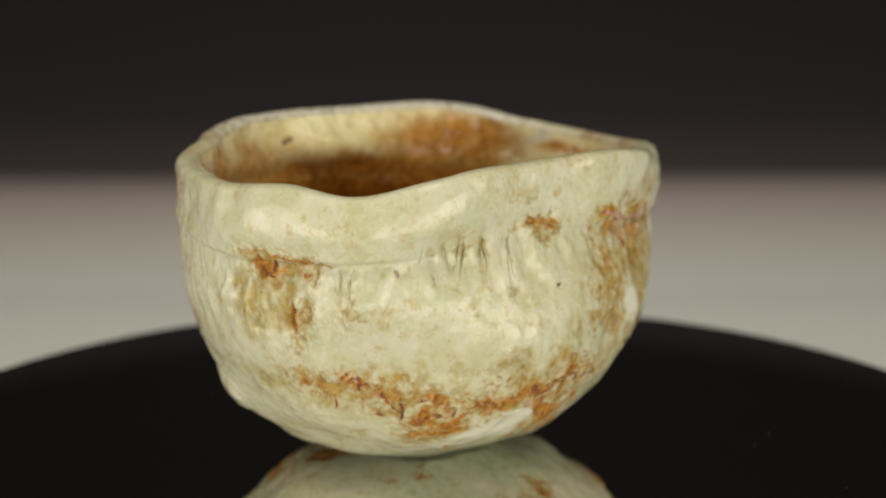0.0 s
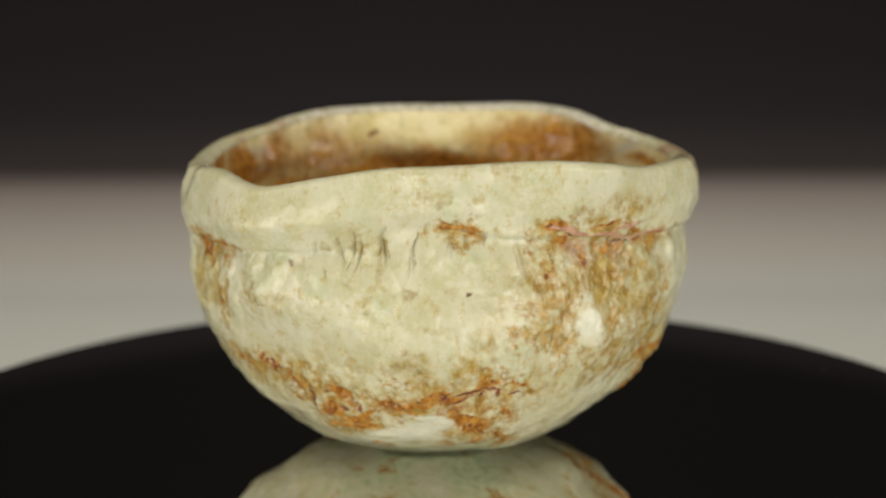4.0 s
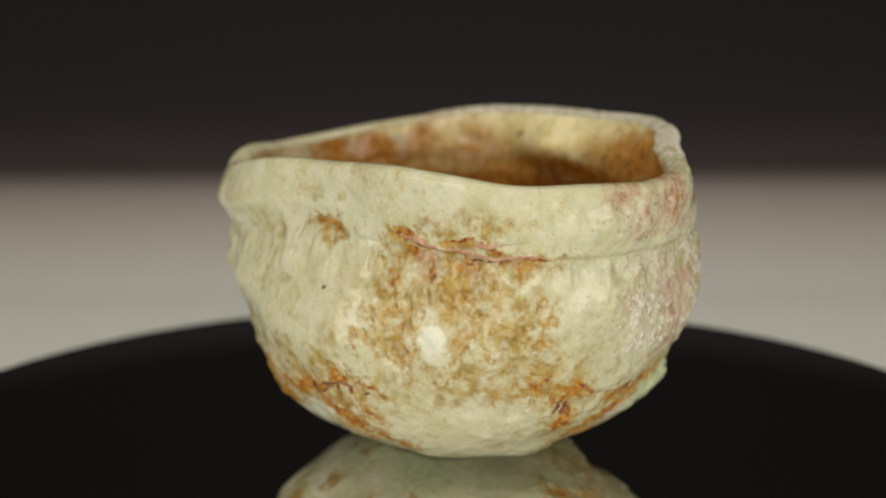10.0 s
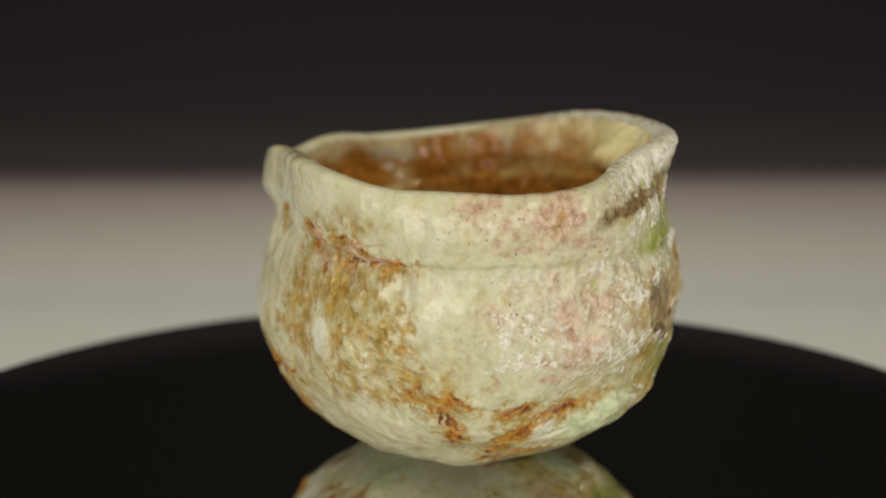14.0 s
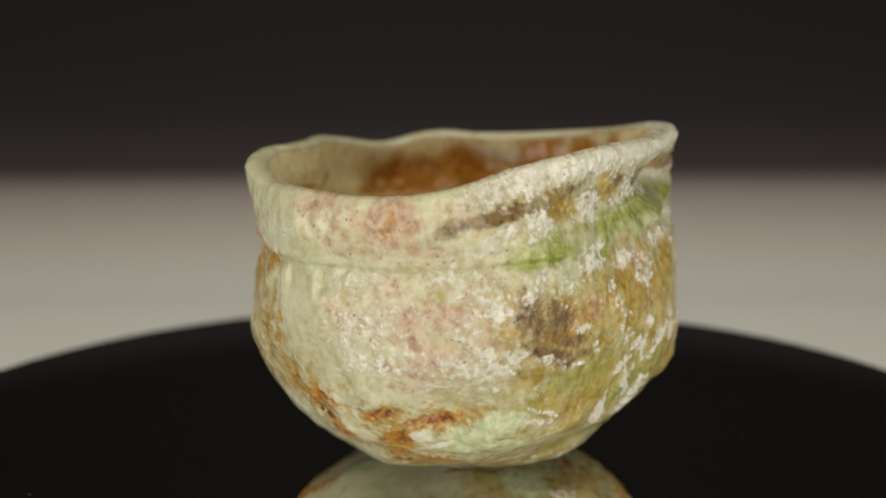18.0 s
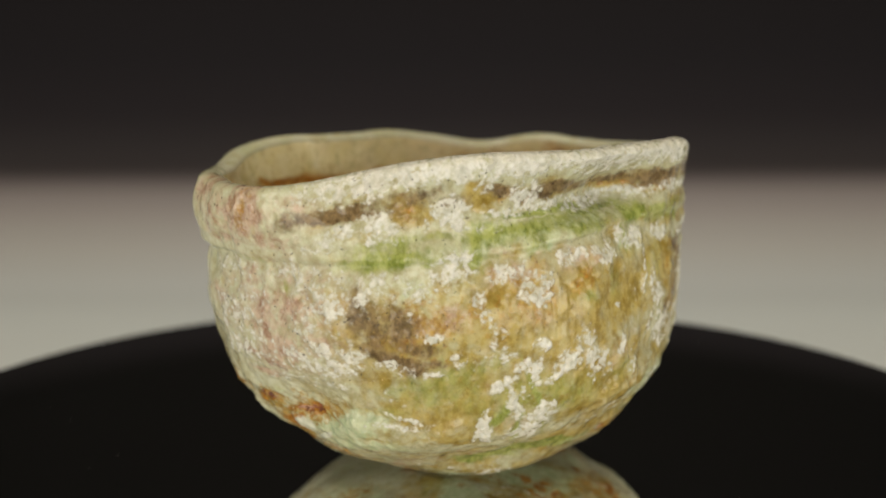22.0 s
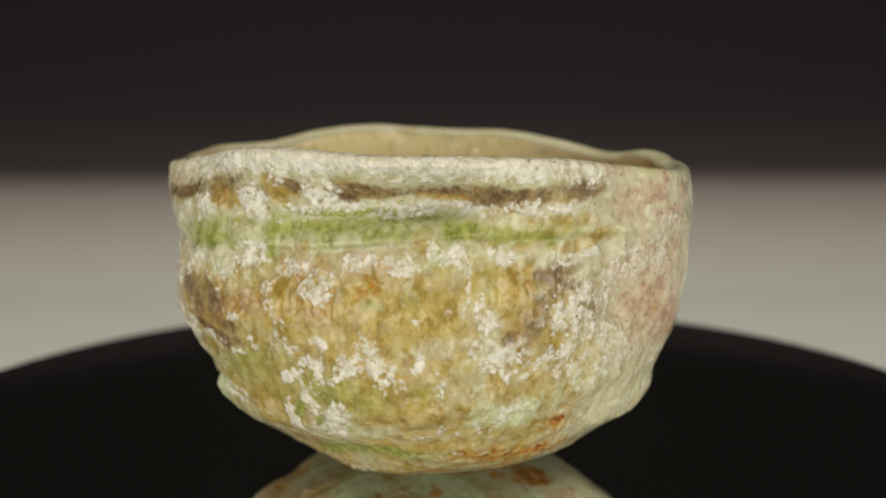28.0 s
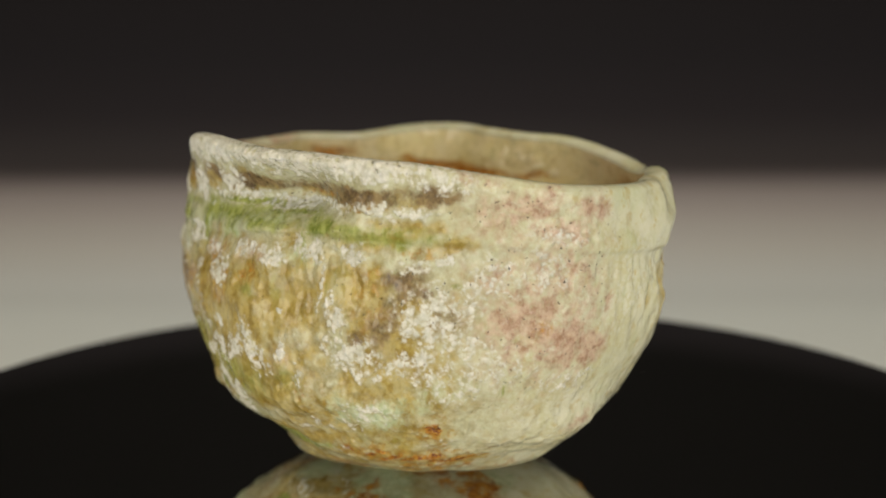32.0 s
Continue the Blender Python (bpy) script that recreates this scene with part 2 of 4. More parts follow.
# ---- turntable ----
def make_turntable():
    top = tagged(new("turntable"), "round mirror-polished black turntable under the tea bowl", "turntable")
    R, e = 0.153, 0.002
    prof = [(0.0005, 0), (0.05, 0), (0.10, 0), (R - e, 0)]
    prof += [(R - e + e * math.sin(radians(a)), -e + e * math.cos(radians(a))) for a in (20, 40, 60, 80, 90)]
    prof += [(R, -0.008), (R - 0.001, -0.009), (0.0005, -0.009)]
    part("platter", grid_mesh("platter", lathe(prof), True, ACRYLIC), top, "glossy black acrylic platter")
    prof = [(0.0005, -0.0092), (0.105, -0.0092), (0.107, -0.012), (0.112, -0.055), (0.112, -0.0601), (0.0005, -0.0601)]
    part("base", grid_mesh("base", lathe(prof, 96), True, ACRYLIC), top, "black drum-shaped base")
    # a little dust on the polished sheet
    rng = random.Random(5)
    bm = bmesh.new()
    for _ in range(40):
        a, q = rng.uniform(0, 2 * math.pi), R * math.sqrt(rng.uniform(0.15, 0.97))
        at = Matrix.Translation((q * math.cos(a), q * math.sin(a), 0.00006)) @ Matrix.Rotation(rng.uniform(0, 6.28), 4, "Z")
        w = rng.uniform(0.00004, 0.0001)
        bmesh.ops.create_icosphere(bm, subdivisions=1, radius=w, matrix=at @ Matrix.Diagonal((rng.choice((1, 1, 1, 3)), 1, 0.4, 1)))
    me = bpy.data.meshes.new("dust")
    bm.to_mesh(me)
    bm.free()
    me.materials.append(DUST)
    tagged(part("dust", me, top), "fine pale dust specks", kind="stuff")
    return top


# ---- tea bowl ----
# plan of the bowl: heights and radii at 24 even bearings
RIM_Z = [593, 595, 590, 599, 623, 645, 655, 653, 650, 651, 648, 642, 624, 604, 590, 583, 590, 572, 592, 609, 611, 615, 619, 610]
RIM_R = [467, 502, 503, 490, 431, 424, 414, 396, 392, 400, 425, 450, 459, 496, 503, 509, 497, 482, 441, 406, 375, 380, 412, 445]
BAND_R = [462, 505, 503, 485, 462, 417, 387, 360, 336, 325, 405, 435, 451, 491, 499, 520, 507, 497, 454, 406, 372, 374, 398, 428]
GROOVE_Z = [469, 468, 470, 470, 475, 476, 479, 489, 500, 508, 514, 509, 502, 488, 473, 459, 453, 457, 463, 477, 485, 485, 478, 472]
GROOVE_R = [450, 486, 488, 473, 462, 434, 397, 385, 385, 382, 411, 432, 460, 492, 505, 510, 487, 473, 427, 390, 366, 370, 385, 415]
R_6 = [125, 116, 116, 125, 136, 144, 134, 120, 112, 112, 114, 118, 124, 136, 149, 159, 162, 162, 163, 151, 140, 140, 145, 139]
R_36 = [233, 246, 227, 214, 214, 224, 232, 236, 230, 219, 221, 233, 240, 264, 281, 273, 268, 250, 236, 224, 219, 219, 235, 233]
R_85 = [307, 304, 307, 317, 312, 290, 272, 273, 286, 295, 304, 312, 317, 326, 348, 344, 324, 319, 327, 314, 308, 306, 303, 302]
R_145 = [371, 384, 383, 372, 386, 373, 355, 348, 344, 345, 350, 361, 379, 410, 421, 401, 401, 379, 385, 365, 361, 364, 359, 362]
R_215 = [412, 432, 440, 408, 416, 404, 391, 390, 395, 401, 395, 403, 418, 439, 446, 450, 441, 424, 410, 403, 399, 398, 398, 408]
R_290 = [450, 463, 473, 471, 454, 433, 411, 406, 414, 414, 416, 419, 445, 467, 481, 488, 480, 445, 431, 430, 425, 418, 414, 438]
R_370 = [458, 485, 488, 478, 478, 442, 425, 417, 415, 406, 428, 435, 444, 485, 496, 505, 490, 482, 453, 425, 407, 406, 412, 431]
COLS, RINGS = 1600, 400


def smooth_rows(n, knots, periodic):
    """A Catmull-Rom matrix from knots to n samples."""
    m = np.zeros((n, knots))
    for j in range(n):
        x = j * knots / n if periodic else j * (knots - 1) / (n - 1)
        i = int(x) if periodic else min(int(x), knots - 2)
        f = x - i
        w = (-.5 * f + f * f - .5 * f ** 3, 1 - 2.5 * f * f + 1.5 * f ** 3, .5 * f + 2 * f * f - 1.5 * f ** 3, -.5 * f * f + .5 * f ** 3)
        for d, v in zip((-1, 0, 1, 2), w):
            m[j, (i + d) % knots if periodic else min(max(i + d, 0), knots - 1)] += v
    return m


def lattice(p, seed):
    """Smooth value noise, 0 to 1, at points (..., 3)."""
    i = np.floor(p).astype(np.int64)
    f = p - i
    f = f * f * (3 - 2 * f)
    out = 0
    for dx in (0, 1):
        for dy in (0, 1):
            for dz in (0, 1):
                h = ((i[..., 0] + dx) * 374761393 + (i[..., 1] + dy) * 668265263 + (i[..., 2] + dz) * 1274126177 + seed * 974634541) & 0xFFFFFFFF
                h = ((h ^ (h >> 13)) * 1103515245 + 12345) & 0xFFFFFFFF
                h = ((h ^ (h >> 16)) * 668265263) & 0xFFFFFFFF
                w = (f[..., 0] if dx else 1 - f[..., 0]) * (f[..., 1] if dy else 1 - f[..., 1]) * (f[..., 2] if dz else 1 - f[..., 2])
                out = out + w * (h >> 8) / 16777216.0
    return out


def clouds(p, size, seed, octaves=4, gain=0.5):
    total, amp, out = 0, 1.0, 0
    for k in range(octaves):
        out = out + amp * lattice(p / size * 2 ** k + 7.3 * k, seed + k)
        total += amp
        amp *= gain
    return out / total


PHI = np.arange(COLS) * 2 * np.pi / COLS
AROUND = smooth_rows(COLS, 24, True)


def ring(values):
    return AROUND @ np.array(values, float)


def plan():
    """Outer wall (rings up, bearings) as height and radius in units, from the foot up to the lip."""
    levels = [6, 36, 85, 145, 215, 290, 370]
    zr, zg = ring(RIM_Z) - 14, ring(GROOVE_Z)
    z = np.stack([*[np.full(COLS, float(v)) for v in levels], zg, 0.55 * zg + 0.45 * zr, zr])
    r = np.stack([ring(v) for v in (R_6, R_36, R_85, R_145, R_215, R_290, R_370, GROOVE_R, BAND_R, RIM_R)])
    up = smooth_rows(RINGS, len(z), False)
    return up @ z, up @ r


def ellipse(masks, warp, z, r, name, bearing, height, w, h, tilt, strength):
    """Lay a ragged oval of glaze at a bearing (degrees) and height (mm), with half-axes in mm."""
    reach = 1.7 * (max(w, h) + 1.5) / (r.mean() * 1000)
    k = int(reach / (2 * np.pi) * COLS) + 2
    c0 = int(round(bearing / 360 * COLS))
    cols = np.arange(c0 - k, c0 + k + 1) % COLS
    du = (np.arange(-k, k + 1) * 2 * np.pi / COLS)[None, :] * r[:, cols] * 1000
    dv = z[:, cols] * 1000 - height
    give = min(1.0, 0.42 + 0.14 * min(w, h))
    du, dv = du + warp[0][:, cols] * give, dv + warp[1][:, cols] * give
    a = -radians(tilt)
    u, v = du * math.cos(a) + dv * math.sin(a), dv * math.cos(a) - du * math.sin(a)
    q = np.sqrt((u / w) ** 2 + (v / h) ** 2)
    f = np.clip((1.75 - q) / 1.5, 0, 1)
    f = f * f * (3 - 2 * f) * strength
    masks[name][:, cols] = np.maximum(masks[name][:, cols], f)


def paint_outside(pos, z, r, zg, zr):
    masks = {k: np.zeros(z.shape) for k in GLAZES + ["bump", "crease"]}
    warp = [(clouds(pos, 0.005, 21 + 9 * i, 4, 0.6) - 0.5) * 7 for i in (0, 1)]

    def spot(name, bearing, height, w, h, tilt, strength):
        ellipse(masks, warp, z, r, name, bearing, height, w, h, tilt, strength)
        if name == "rust":      # iron bleeds a yellow halo into the glaze
            ellipse(masks, warp, z, r, "ochre", bearing, height - 0.8, 1.5 * w + 1.2, 1.5 * h + 1.2, tilt, 0.65 * strength)
            ellipse(masks, warp, z, r, "amber", bearing, height - 0.3, 1.4 * w + 1.0, 1.7 * h + 1.2, tilt, 0.8 * strength)

    # iron, ash and pooled glass, laid as ragged ovals
    spot("amber", 4.2, 40.5, 3.6, 9.1, 0, 0.61)
    spot("amber", 70.2, 44.3, 4.4, 4.4, 0, 0.55)
    spot("amber", 75.9, 38.4, 6, 1.1, 5, 0.75)
    spot("amber", 91.5, 48.2, 8.5, 5.4, 0, 0.35)
    spot("amber", 101.1, 50.9, 9.7, 5.4, 0, 0.42)
    spot("amber", 166.2, 61.9, 4.8, 1.2, 0, 0.50)
    spot("amber", 154.5, 51.8, 3.1, 6, 0, 0.55)
    spot("amber", 153.9, 48.5, 3.6, 6, 0, 0.45)
    spot("amber", 242.4, 45.5, 4.2, 6, 0, 0.62)
    spot("amber", 244.5, 29.5, 8.5, 3, 10, 0.90)
    spot("amber", 261.6, 26.1, 10.9, 4.1, 15, 0.95)
    spot("amber", 274.2, 24.5, 6, 2.4, 0, 0.85)
    spot("amber", 314.1, 22, 4.8, 4.8, 0, 0.70)
    spot("amber", 306.3, 60.2, 3.4, 1.9, 0, 0.61)
    spot("amber", 328.8, 53.4, 3.6, 7.3, 0, 0.74)
    spot("amber", 322.2, 40.9, 4.2, 6.7, 0, 0.57)
    spot("amber", 257.1, 46.4, 7.3, 4.8, 0, 0.34)
    spot("amber", 254.7, 29.5, 4.8, 3.4, 20, 0.95)
    spot("amber", 291.9, 28.3, 6, 2.2, 0, 0.62)
    spot("amber", 319.8, 30, 4.1, 1.3, -10, 0.75)
    spot("amber", 308.7, 61.3, 3.4, 1.7, 0, 0.74)
    spot("amber", 328.2, 41, 4.1, 3.4, 0, 0.52)
    spot("amber", 310.8, 61.3, 4.1, 1.1, 10, 0.61)
    spot("amber", 348.3, 66.3, 8.2, 2.4, 0, 0.61)
    spot("amber", 347.1, 52.2, 7.28, 6.57, 0, 0.96)
    spot("amber", 348.3, 39.6, 5.4, 4.1, 0, 0.62)
    spot("amber", 335.1, 45.3, 8.5, 6, 0, 0.43)
    spot("amber", 329.1, 54.8, 2.4, 4.6, 0, 0.57)
    spot("amber", 358.2, 45.7, 7.3, 8.5, 0, 0.35)
    spot("amber", 359.4, 27.2, 7.3, 3.6, 0, 0.55)
    spot("amber", 340.5, 32.6, 13.3, 3.6, 0, 0.45)
    spot("amber", 313.8, 30.3, 7, 2.4, 0, 0.75)
    spot("amber", 6.6, 26.7, 5.8, 2.9, 0, 0.75)
    spot("amber", 305.1, 62.2, 1.8, 2.2, 0, 0.61)
    spot("amber", 332.1, 43.4, 7.3, 9.1, 0, 0.65)
    spot("amber", 6.6, 35.8, 3.4, 2.2, 0, 0.61)
    spot("amber", 14.1, 27.8, 5.8, 2.9, 0, 0.85)
    spot("amber", 354.9, 36.4, 9.4, 4.6, 0, 0.33)
    spot("celadon", 57, 22, 9.4, 3.6, -12, 1.00)
    spot("celadon", 53.7, 16.2, 7.3, 1.7, 0, 0.85)
    # next three: celadon fringe with softbox sheen painted over the green glass
    spot("celadon", 93.6, 62.9, 6.7, 1.9, -3, 0.42)
    spot("celadon", 106.5, 62.8, 6.7, 2.7, 0, 0.42)
    spot("celadon", 84, 63, 4.8, 1.7, -5, 0.42)
    spot("celadon", 48.3, 20.2, 7, 2.7, 10, 0.95)
    spot("celadon", 62.7, 16.5, 8, 1.3, 6, 0.80)
    spot("celadon", 39.6, 27.2, 6, 1.2, 0, 0.40)
    spot("celadon", 147.6, 24.7, 5.4, 4.6, -40, 0.60)
    spot("celadon", 131.1, 12.6, 4.8, 1.5, -15, 0.55)
    spot("celadon", 153.3, 24.2, 8, 4.1, 0, 0.85)
    spot("celadon", 166.2, 28.3, 4.8, 3.6, 0, 0.45)
    spot("celadon", 154.5, 25, 7.5, 4.4, 0, 0.80)
    spot("celadon", 173.1, 31.7, 8.5, 3.1, 0, 0.40)
    spot("celadon", 56.1, 16.7, 4.6, 2.7, -20, 0.85)
    spot("crack", 33, 25.3, 1.1, 0.8, 0, 0.80)
    spot("crack", 43.5, 24.2, 3.1, 0.4, -14, 0.70)
    spot("crack", 236.1, 54.9, 1.9, 0.4, 30, 0.85)
    spot("crack", 237.6, 56.6, 0.4, 1.9, 20, 0.80)
    spot("crack", 254.1, 29.2, 0.5, 2.4, 0, 0.80)
    spot("crack", 247.8, 23.4, 0.3, 2.4, 0, 0.70)
    spot("crack", 258, 21.2, 1.1, 0.6, 0, 0.95)
    spot("crack", 263.7, 23.1, 0.6, 3.1, 8, 0.80)
    spot("crack", 270.3, 23.9, 3, 0.4, 0, 0.55)
    spot("crack", 305.4, 23.9, 4.6, 0.5, -25, 0.70)
    spot("crack", 312, 25.3, 1.5, 0.6, -40, 0.70)
    spot("crack", 272.4, 53, 0.2, 2.2, -25, 0.45)
    spot("crack", 287.1, 59, 0.2, 3.4, -3, 0.55)
    spot("crack", 260.7, 24.2, 3.4, 0.3, 50, 0.70)
    spot("crack", 273.3, 20.5, 1.5, 0.7, 0, 0.70)
    spot("crack", 278.7, 21, 0.6, 1.7, 0, 0.80)
    spot("crack", 309.6, 26.4, 5.1, 0.4, -5, 0.85)
    spot("crack", 316.8, 25, 0.6, 1.5, 20, 0.70)
    spot("crack", 305.7, 62.7, 4.6, 0.2, 3, 0.60)
    spot("crack", 287.1, 59.3, 0.3, 2.4, -8, 0.60)
    spot("crack", 302.4, 64, 2.4, 0.2, 15, 0.50)
    spot("crack", 337.8, 60.5, 4.24, 0.32, 15, 0.60)
    spot("crack", 354.9, 58.3, 8.24, 0.32, 0, 0.64)
    spot("crack", 358.2, 62.1, 2.72, 0.32, -8, 0.48)
    spot("crack", 314.4, 26.1, 5.1, 0.4, 5, 0.70)
    spot("crack", 320.7, 24.5, 1.1, 0.6, 0, 0.70)
    spot("crack", 12.6, 22.8, 0.4, 2.7, 10, 0.75)
    spot("crack", 14.4, 22.8, 0.4, 2.7, 0, 0.75)
    spot("crack", 30, 25.3, 1.8, 0.6, -25, 0.95)
    spot("dark", 56.1, 70.2, 10.9, 1.8, -13, 0.98)
    spot("dark", 76.2, 75.3, 6.4, 1.8, -22, 0.63)
    spot("dark", 63.6, 49, 2.4, 5.1, 0, 0.86)
    spot("dark", 71.7, 38.7, 6.8, 1.4, 28, 0.92)
    spot("dark", 59.4, 70, 8.3, 1.5, -6, 1.00)
    spot("dark", 74.1, 74.7, 8.3, 1.2, -6, 0.57)
    spot("dark", 94.8, 74.8, 2.7, 1.7, 0, 0.98)
    spot("dark", 110.4, 73.9, 5.7, 1.7, -5, 1.00)
    spot("dark", 66.3, 46, 2.7, 6, -8, 0.80)
    spot("dark", 68.7, 39.3, 7.6, 1.7, 30, 0.80)
    spot("dark", 72, 46.3, 2.6, 2.3, 0, 0.92)
    spot("dark", 63.6, 49, 2.1, 2.1, 0, 0.80)
    spot("dark", 77.4, 38.1, 6.8, 0.8, 5, 0.63)
    spot("dark", 95.1, 75.2, 2.6, 1.5, 0, 1.00)
    spot("dark", 112.5, 73.2, 9.8, 1.2, -3, 1.00)
    spot("dark", 136.8, 74.3, 9.1, 0.9, 0, 0.75)
    spot("dark", 150, 72.6, 5.4, 0.9, 0, 0.80)
    spot("dark", 150.9, 42.7, 2, 2.7, 0, 0.75)
    spot("dark", 108.9, 74.2, 8.8, 1.2, 0, 1.00)
    spot("dark", 152.7, 73.9, 8.3, 1.4, 3, 0.92)
    spot("dark", 166.8, 73.7, 4.5, 1.7, 0, 0.86)
    spot("dark", 163.2, 54.7, 4.5, 3.3, -20, 0.80)
    spot("dark", 156.6, 44.4, 2, 3.3, 0, 0.69)
    spot("dark", 169.2, 74.9, 5, 2.3, 10, 0.92)
    spot("dark", 162.3, 55.9, 5.4, 2.3, -15, 0.90)
    spot("dark", 166.5, 53.4, 3, 1.2, 20, 0.86)
    spot("dark", 159, 48.5, 2.3, 5.7, 0, 0.63)
    spot("dark", 145.5, 74, 9.1, 1.4, 8, 0.86)
    spot("dark", 171.6, 48.5, 5.4, 4.5, 0, 0.48)
    spot("dark", 264.3, 56.3, 0.6, 0.5, 0, 0.85)
    spot("dark", 308.7, 49.1, 0.5, 0.5, 0, 1.00)
    spot("dark", 264.6, 55.9, 0.7, 0.7, 0, 0.75)
    spot("green", 36, 58.7, 7.3, 0.8, 0, 0.40)
    spot("green", 65.1, 63.3, 7.3, 1.2, -15, 0.62)
    spot("green", 46.2, 54.2, 1, 1.9, 0, 0.50)
    spot("green", 65.4, 60.3, 7.3, 2.1, -6, 0.85)
    spot("green", 71.4, 62.4, 3.6, 3, 0, 0.70)
    spot("green", 79.8, 65.4, 7.3, 0.8, -8, 0.55)
    spot("green", 102.9, 65.5, 10.9, 1.1, -4, 0.85)
    spot("green", 124.2, 67, 5.4, 1.9, -5, 0.80)
    spot("green", 89.4, 60, 2.2, 2.9, 0, 0.62)
    spot("green", 67.5, 26.1, 4.8, 1.7, 0, 0.45)
    spot("green", 95.4, 11.1, 8.5, 1, 0, 0.95)
    spot("green", 95.1, 24.5, 1.5, 6.3, 35, 0.80)
    spot("green", 109.8, 29.2, 4.8, 2.4, -40, 0.45)
    spot("green", 90.6, 36.6, 7.3, 3, -20, 0.42)
    spot("green", 102, 65.7, 8.5, 2.1, 0, 0.95)
    spot("green", 88.8, 62.3, 2.2, 2.7, 10, 0.90)
    spot("green", 105, 62.7, 3.1, 1.9, 0, 0.75)
    spot("green", 122.1, 68, 15.1, 0.5, -2, 0.95)
    spot("green", 125.7, 65.4, 13.3, 1.5, 0, 0.56)
    spot("green", 141.6, 67, 7.3, 1.1, 0, 0.50)
    spot("green", 117.6, 49.8, 3.1, 1.7, 0, 0.50)
    spot("green", 128.7, 52.1, 1.5, 4.8, 0, 0.40)
    spot("green", 100.8, 22, 1.2, 5.1, 0, 0.85)
    spot("green", 115.2, 13, 11.5, 1.3, -3, 1.00)
    spot("green", 89.4, 10, 4.8, 1, 8, 0.80)
    spot("green", 84.3, 36.4, 7.3, 2.4, 0, 0.50)
    spot("green", 131.4, 30.9, 4.8, 3, -20, 0.42)
    spot("green", 138.6, 66.3, 3.1, 2.7, 0, 0.90)
    spot("green", 147.9, 66.2, 4.6, 1.6, 0, 0.66)
    spot("green", 135, 61.3, 0.7, 3.4, 0, 0.75)
    spot("green", 142.8, 53, 0.5, 2.4, 8, 0.50)
    spot("green", 105.6, 28.3, 0.8, 10.9, -24, 0.80)
    spot("green", 121.8, 12.8, 9.1, 1.1, 0, 1.00)
    spot("green", 159, 66.5, 7.3, 1.7, 0, 0.50)
    spot("green", 124.8, 12.1, 4.6, 1.3, 10, 0.95)
    spot("green", 173.4, 55.1, 1.3, 0.8, 0, 0.60)
    spot("green", 178.5, 31.7, 0.4, 1.8, 15, 0.50)
    spot("green", 184.8, 31.1, 0.4, 1.8, 5, 0.50)
    spot("ochre", 68.7, 47, 5.8, 5.3, 0, 1.00)
    spot("ochre", 66.9, 34.3, 2.5, 2.2, 0, 0.75)
    spot("ochre", 1.2, 39.9, 4.5, 10.4, 0, 0.58)
    spot("ochre", 77.1, 32.3, 7, 3.5, -40, 0.60)
    spot("ochre", 74.1, 71, 4.5, 4.2, 0, 1.00)
    spot("ochre", 89.7, 72.7, 3.6, 3.3, 0, 0.90)
    spot("ochre", 71.4, 45.7, 7, 7, 0, 1.00)
    spot("ochre", 91.5, 48.2, 13.9, 7.7, 0, 0.95)
    spot("ochre", 106.5, 41.8, 8.3, 5.6, 0, 0.85)
    spot("ochre", 74.4, 25.8, 8.3, 3.1, 0, 0.80)
    spot("ochre", 83.1, 19.2, 7, 1.8, 0, 0.90)
    spot("ochre", 99, 40.1, 12.5, 2.8, -10, 0.60)
    spot("ochre", 74.4, 70.3, 3.6, 3.6, 0, 1.00)
    spot("ochre", 90.9, 73.1, 3.6, 3.6, 0, 0.95)
    spot("ochre", 111, 72.5, 9.7, 1, 0, 0.70)
    spot("ochre", 138.6, 73.4, 7.7, 1.4, 0, 1.00)
    spot("ochre", 151.5, 73.1, 5.3, 1.4, 0, 0.95)
    spot("ochre", 98.4, 61.7, 3.1, 1.3, 0, 0.80)
    spot("ochre", 97.2, 50.8, 12.5, 7, 0, 1.00)
    spot("ochre", 90.6, 44.6, 11.1, 3.9, 0, 0.95)
    spot("ochre", 118.5, 51.9, 11.1, 7, 0, 0.80)
    spot("ochre", 130.5, 55.6, 8.3, 8.3, 0, 0.75)
    spot("ochre", 110.1, 45.2, 12.5, 3.3, 0, 0.85)
    spot("ochre", 88.8, 39.2, 13.2, 1, 0, 0.90)
    spot("ochre", 122.4, 24.5, 9.7, 3.1, 0, 0.95)
    spot("ochre", 84.9, 18.7, 5.6, 1.7, 15, 0.85)
    spot("ochre", 118.5, 30.6, 8.3, 2.2, 0, 0.60)
    spot("ochre", 153, 73.6, 6.3, 1.3, 0, 0.90)
    spot("ochre", 155.7, 64.7, 10.4, 3.1, 0, 0.75)
    spot("ochre", 115.2, 47.5, 12.5, 6.7, 0, 0.90)
    spot("ochre", 131.7, 48.4, 9.7, 8.3, 0, 0.90)
    spot("ochre", 155.1, 51.8, 3.5, 8.3, 0, 1.00)
    spot("ochre", 126.9, 25.3, 9.7, 3.6, 0, 0.95)
    spot("ochre", 128.7, 32, 11.1, 2.8, 0, 0.70)
    spot("ochre", 172.8, 63.4, 5, 2.2, -5, 0.90)
    spot("ochre", 160.5, 66.4, 11.1, 3.1, 0, 0.75)
    spot("ochre", 153.9, 49.6, 5.3, 9.7, 0, 0.95)
    spot("ochre", 240.9, 55.1, 5.4, 2.4, 0, 0.73)
    spot("ochre", 239.7, 46.4, 6, 6, 0, 0.61)
    spot("ochre", 261.6, 26.1, 10.9, 4.1, 10, 0.73)
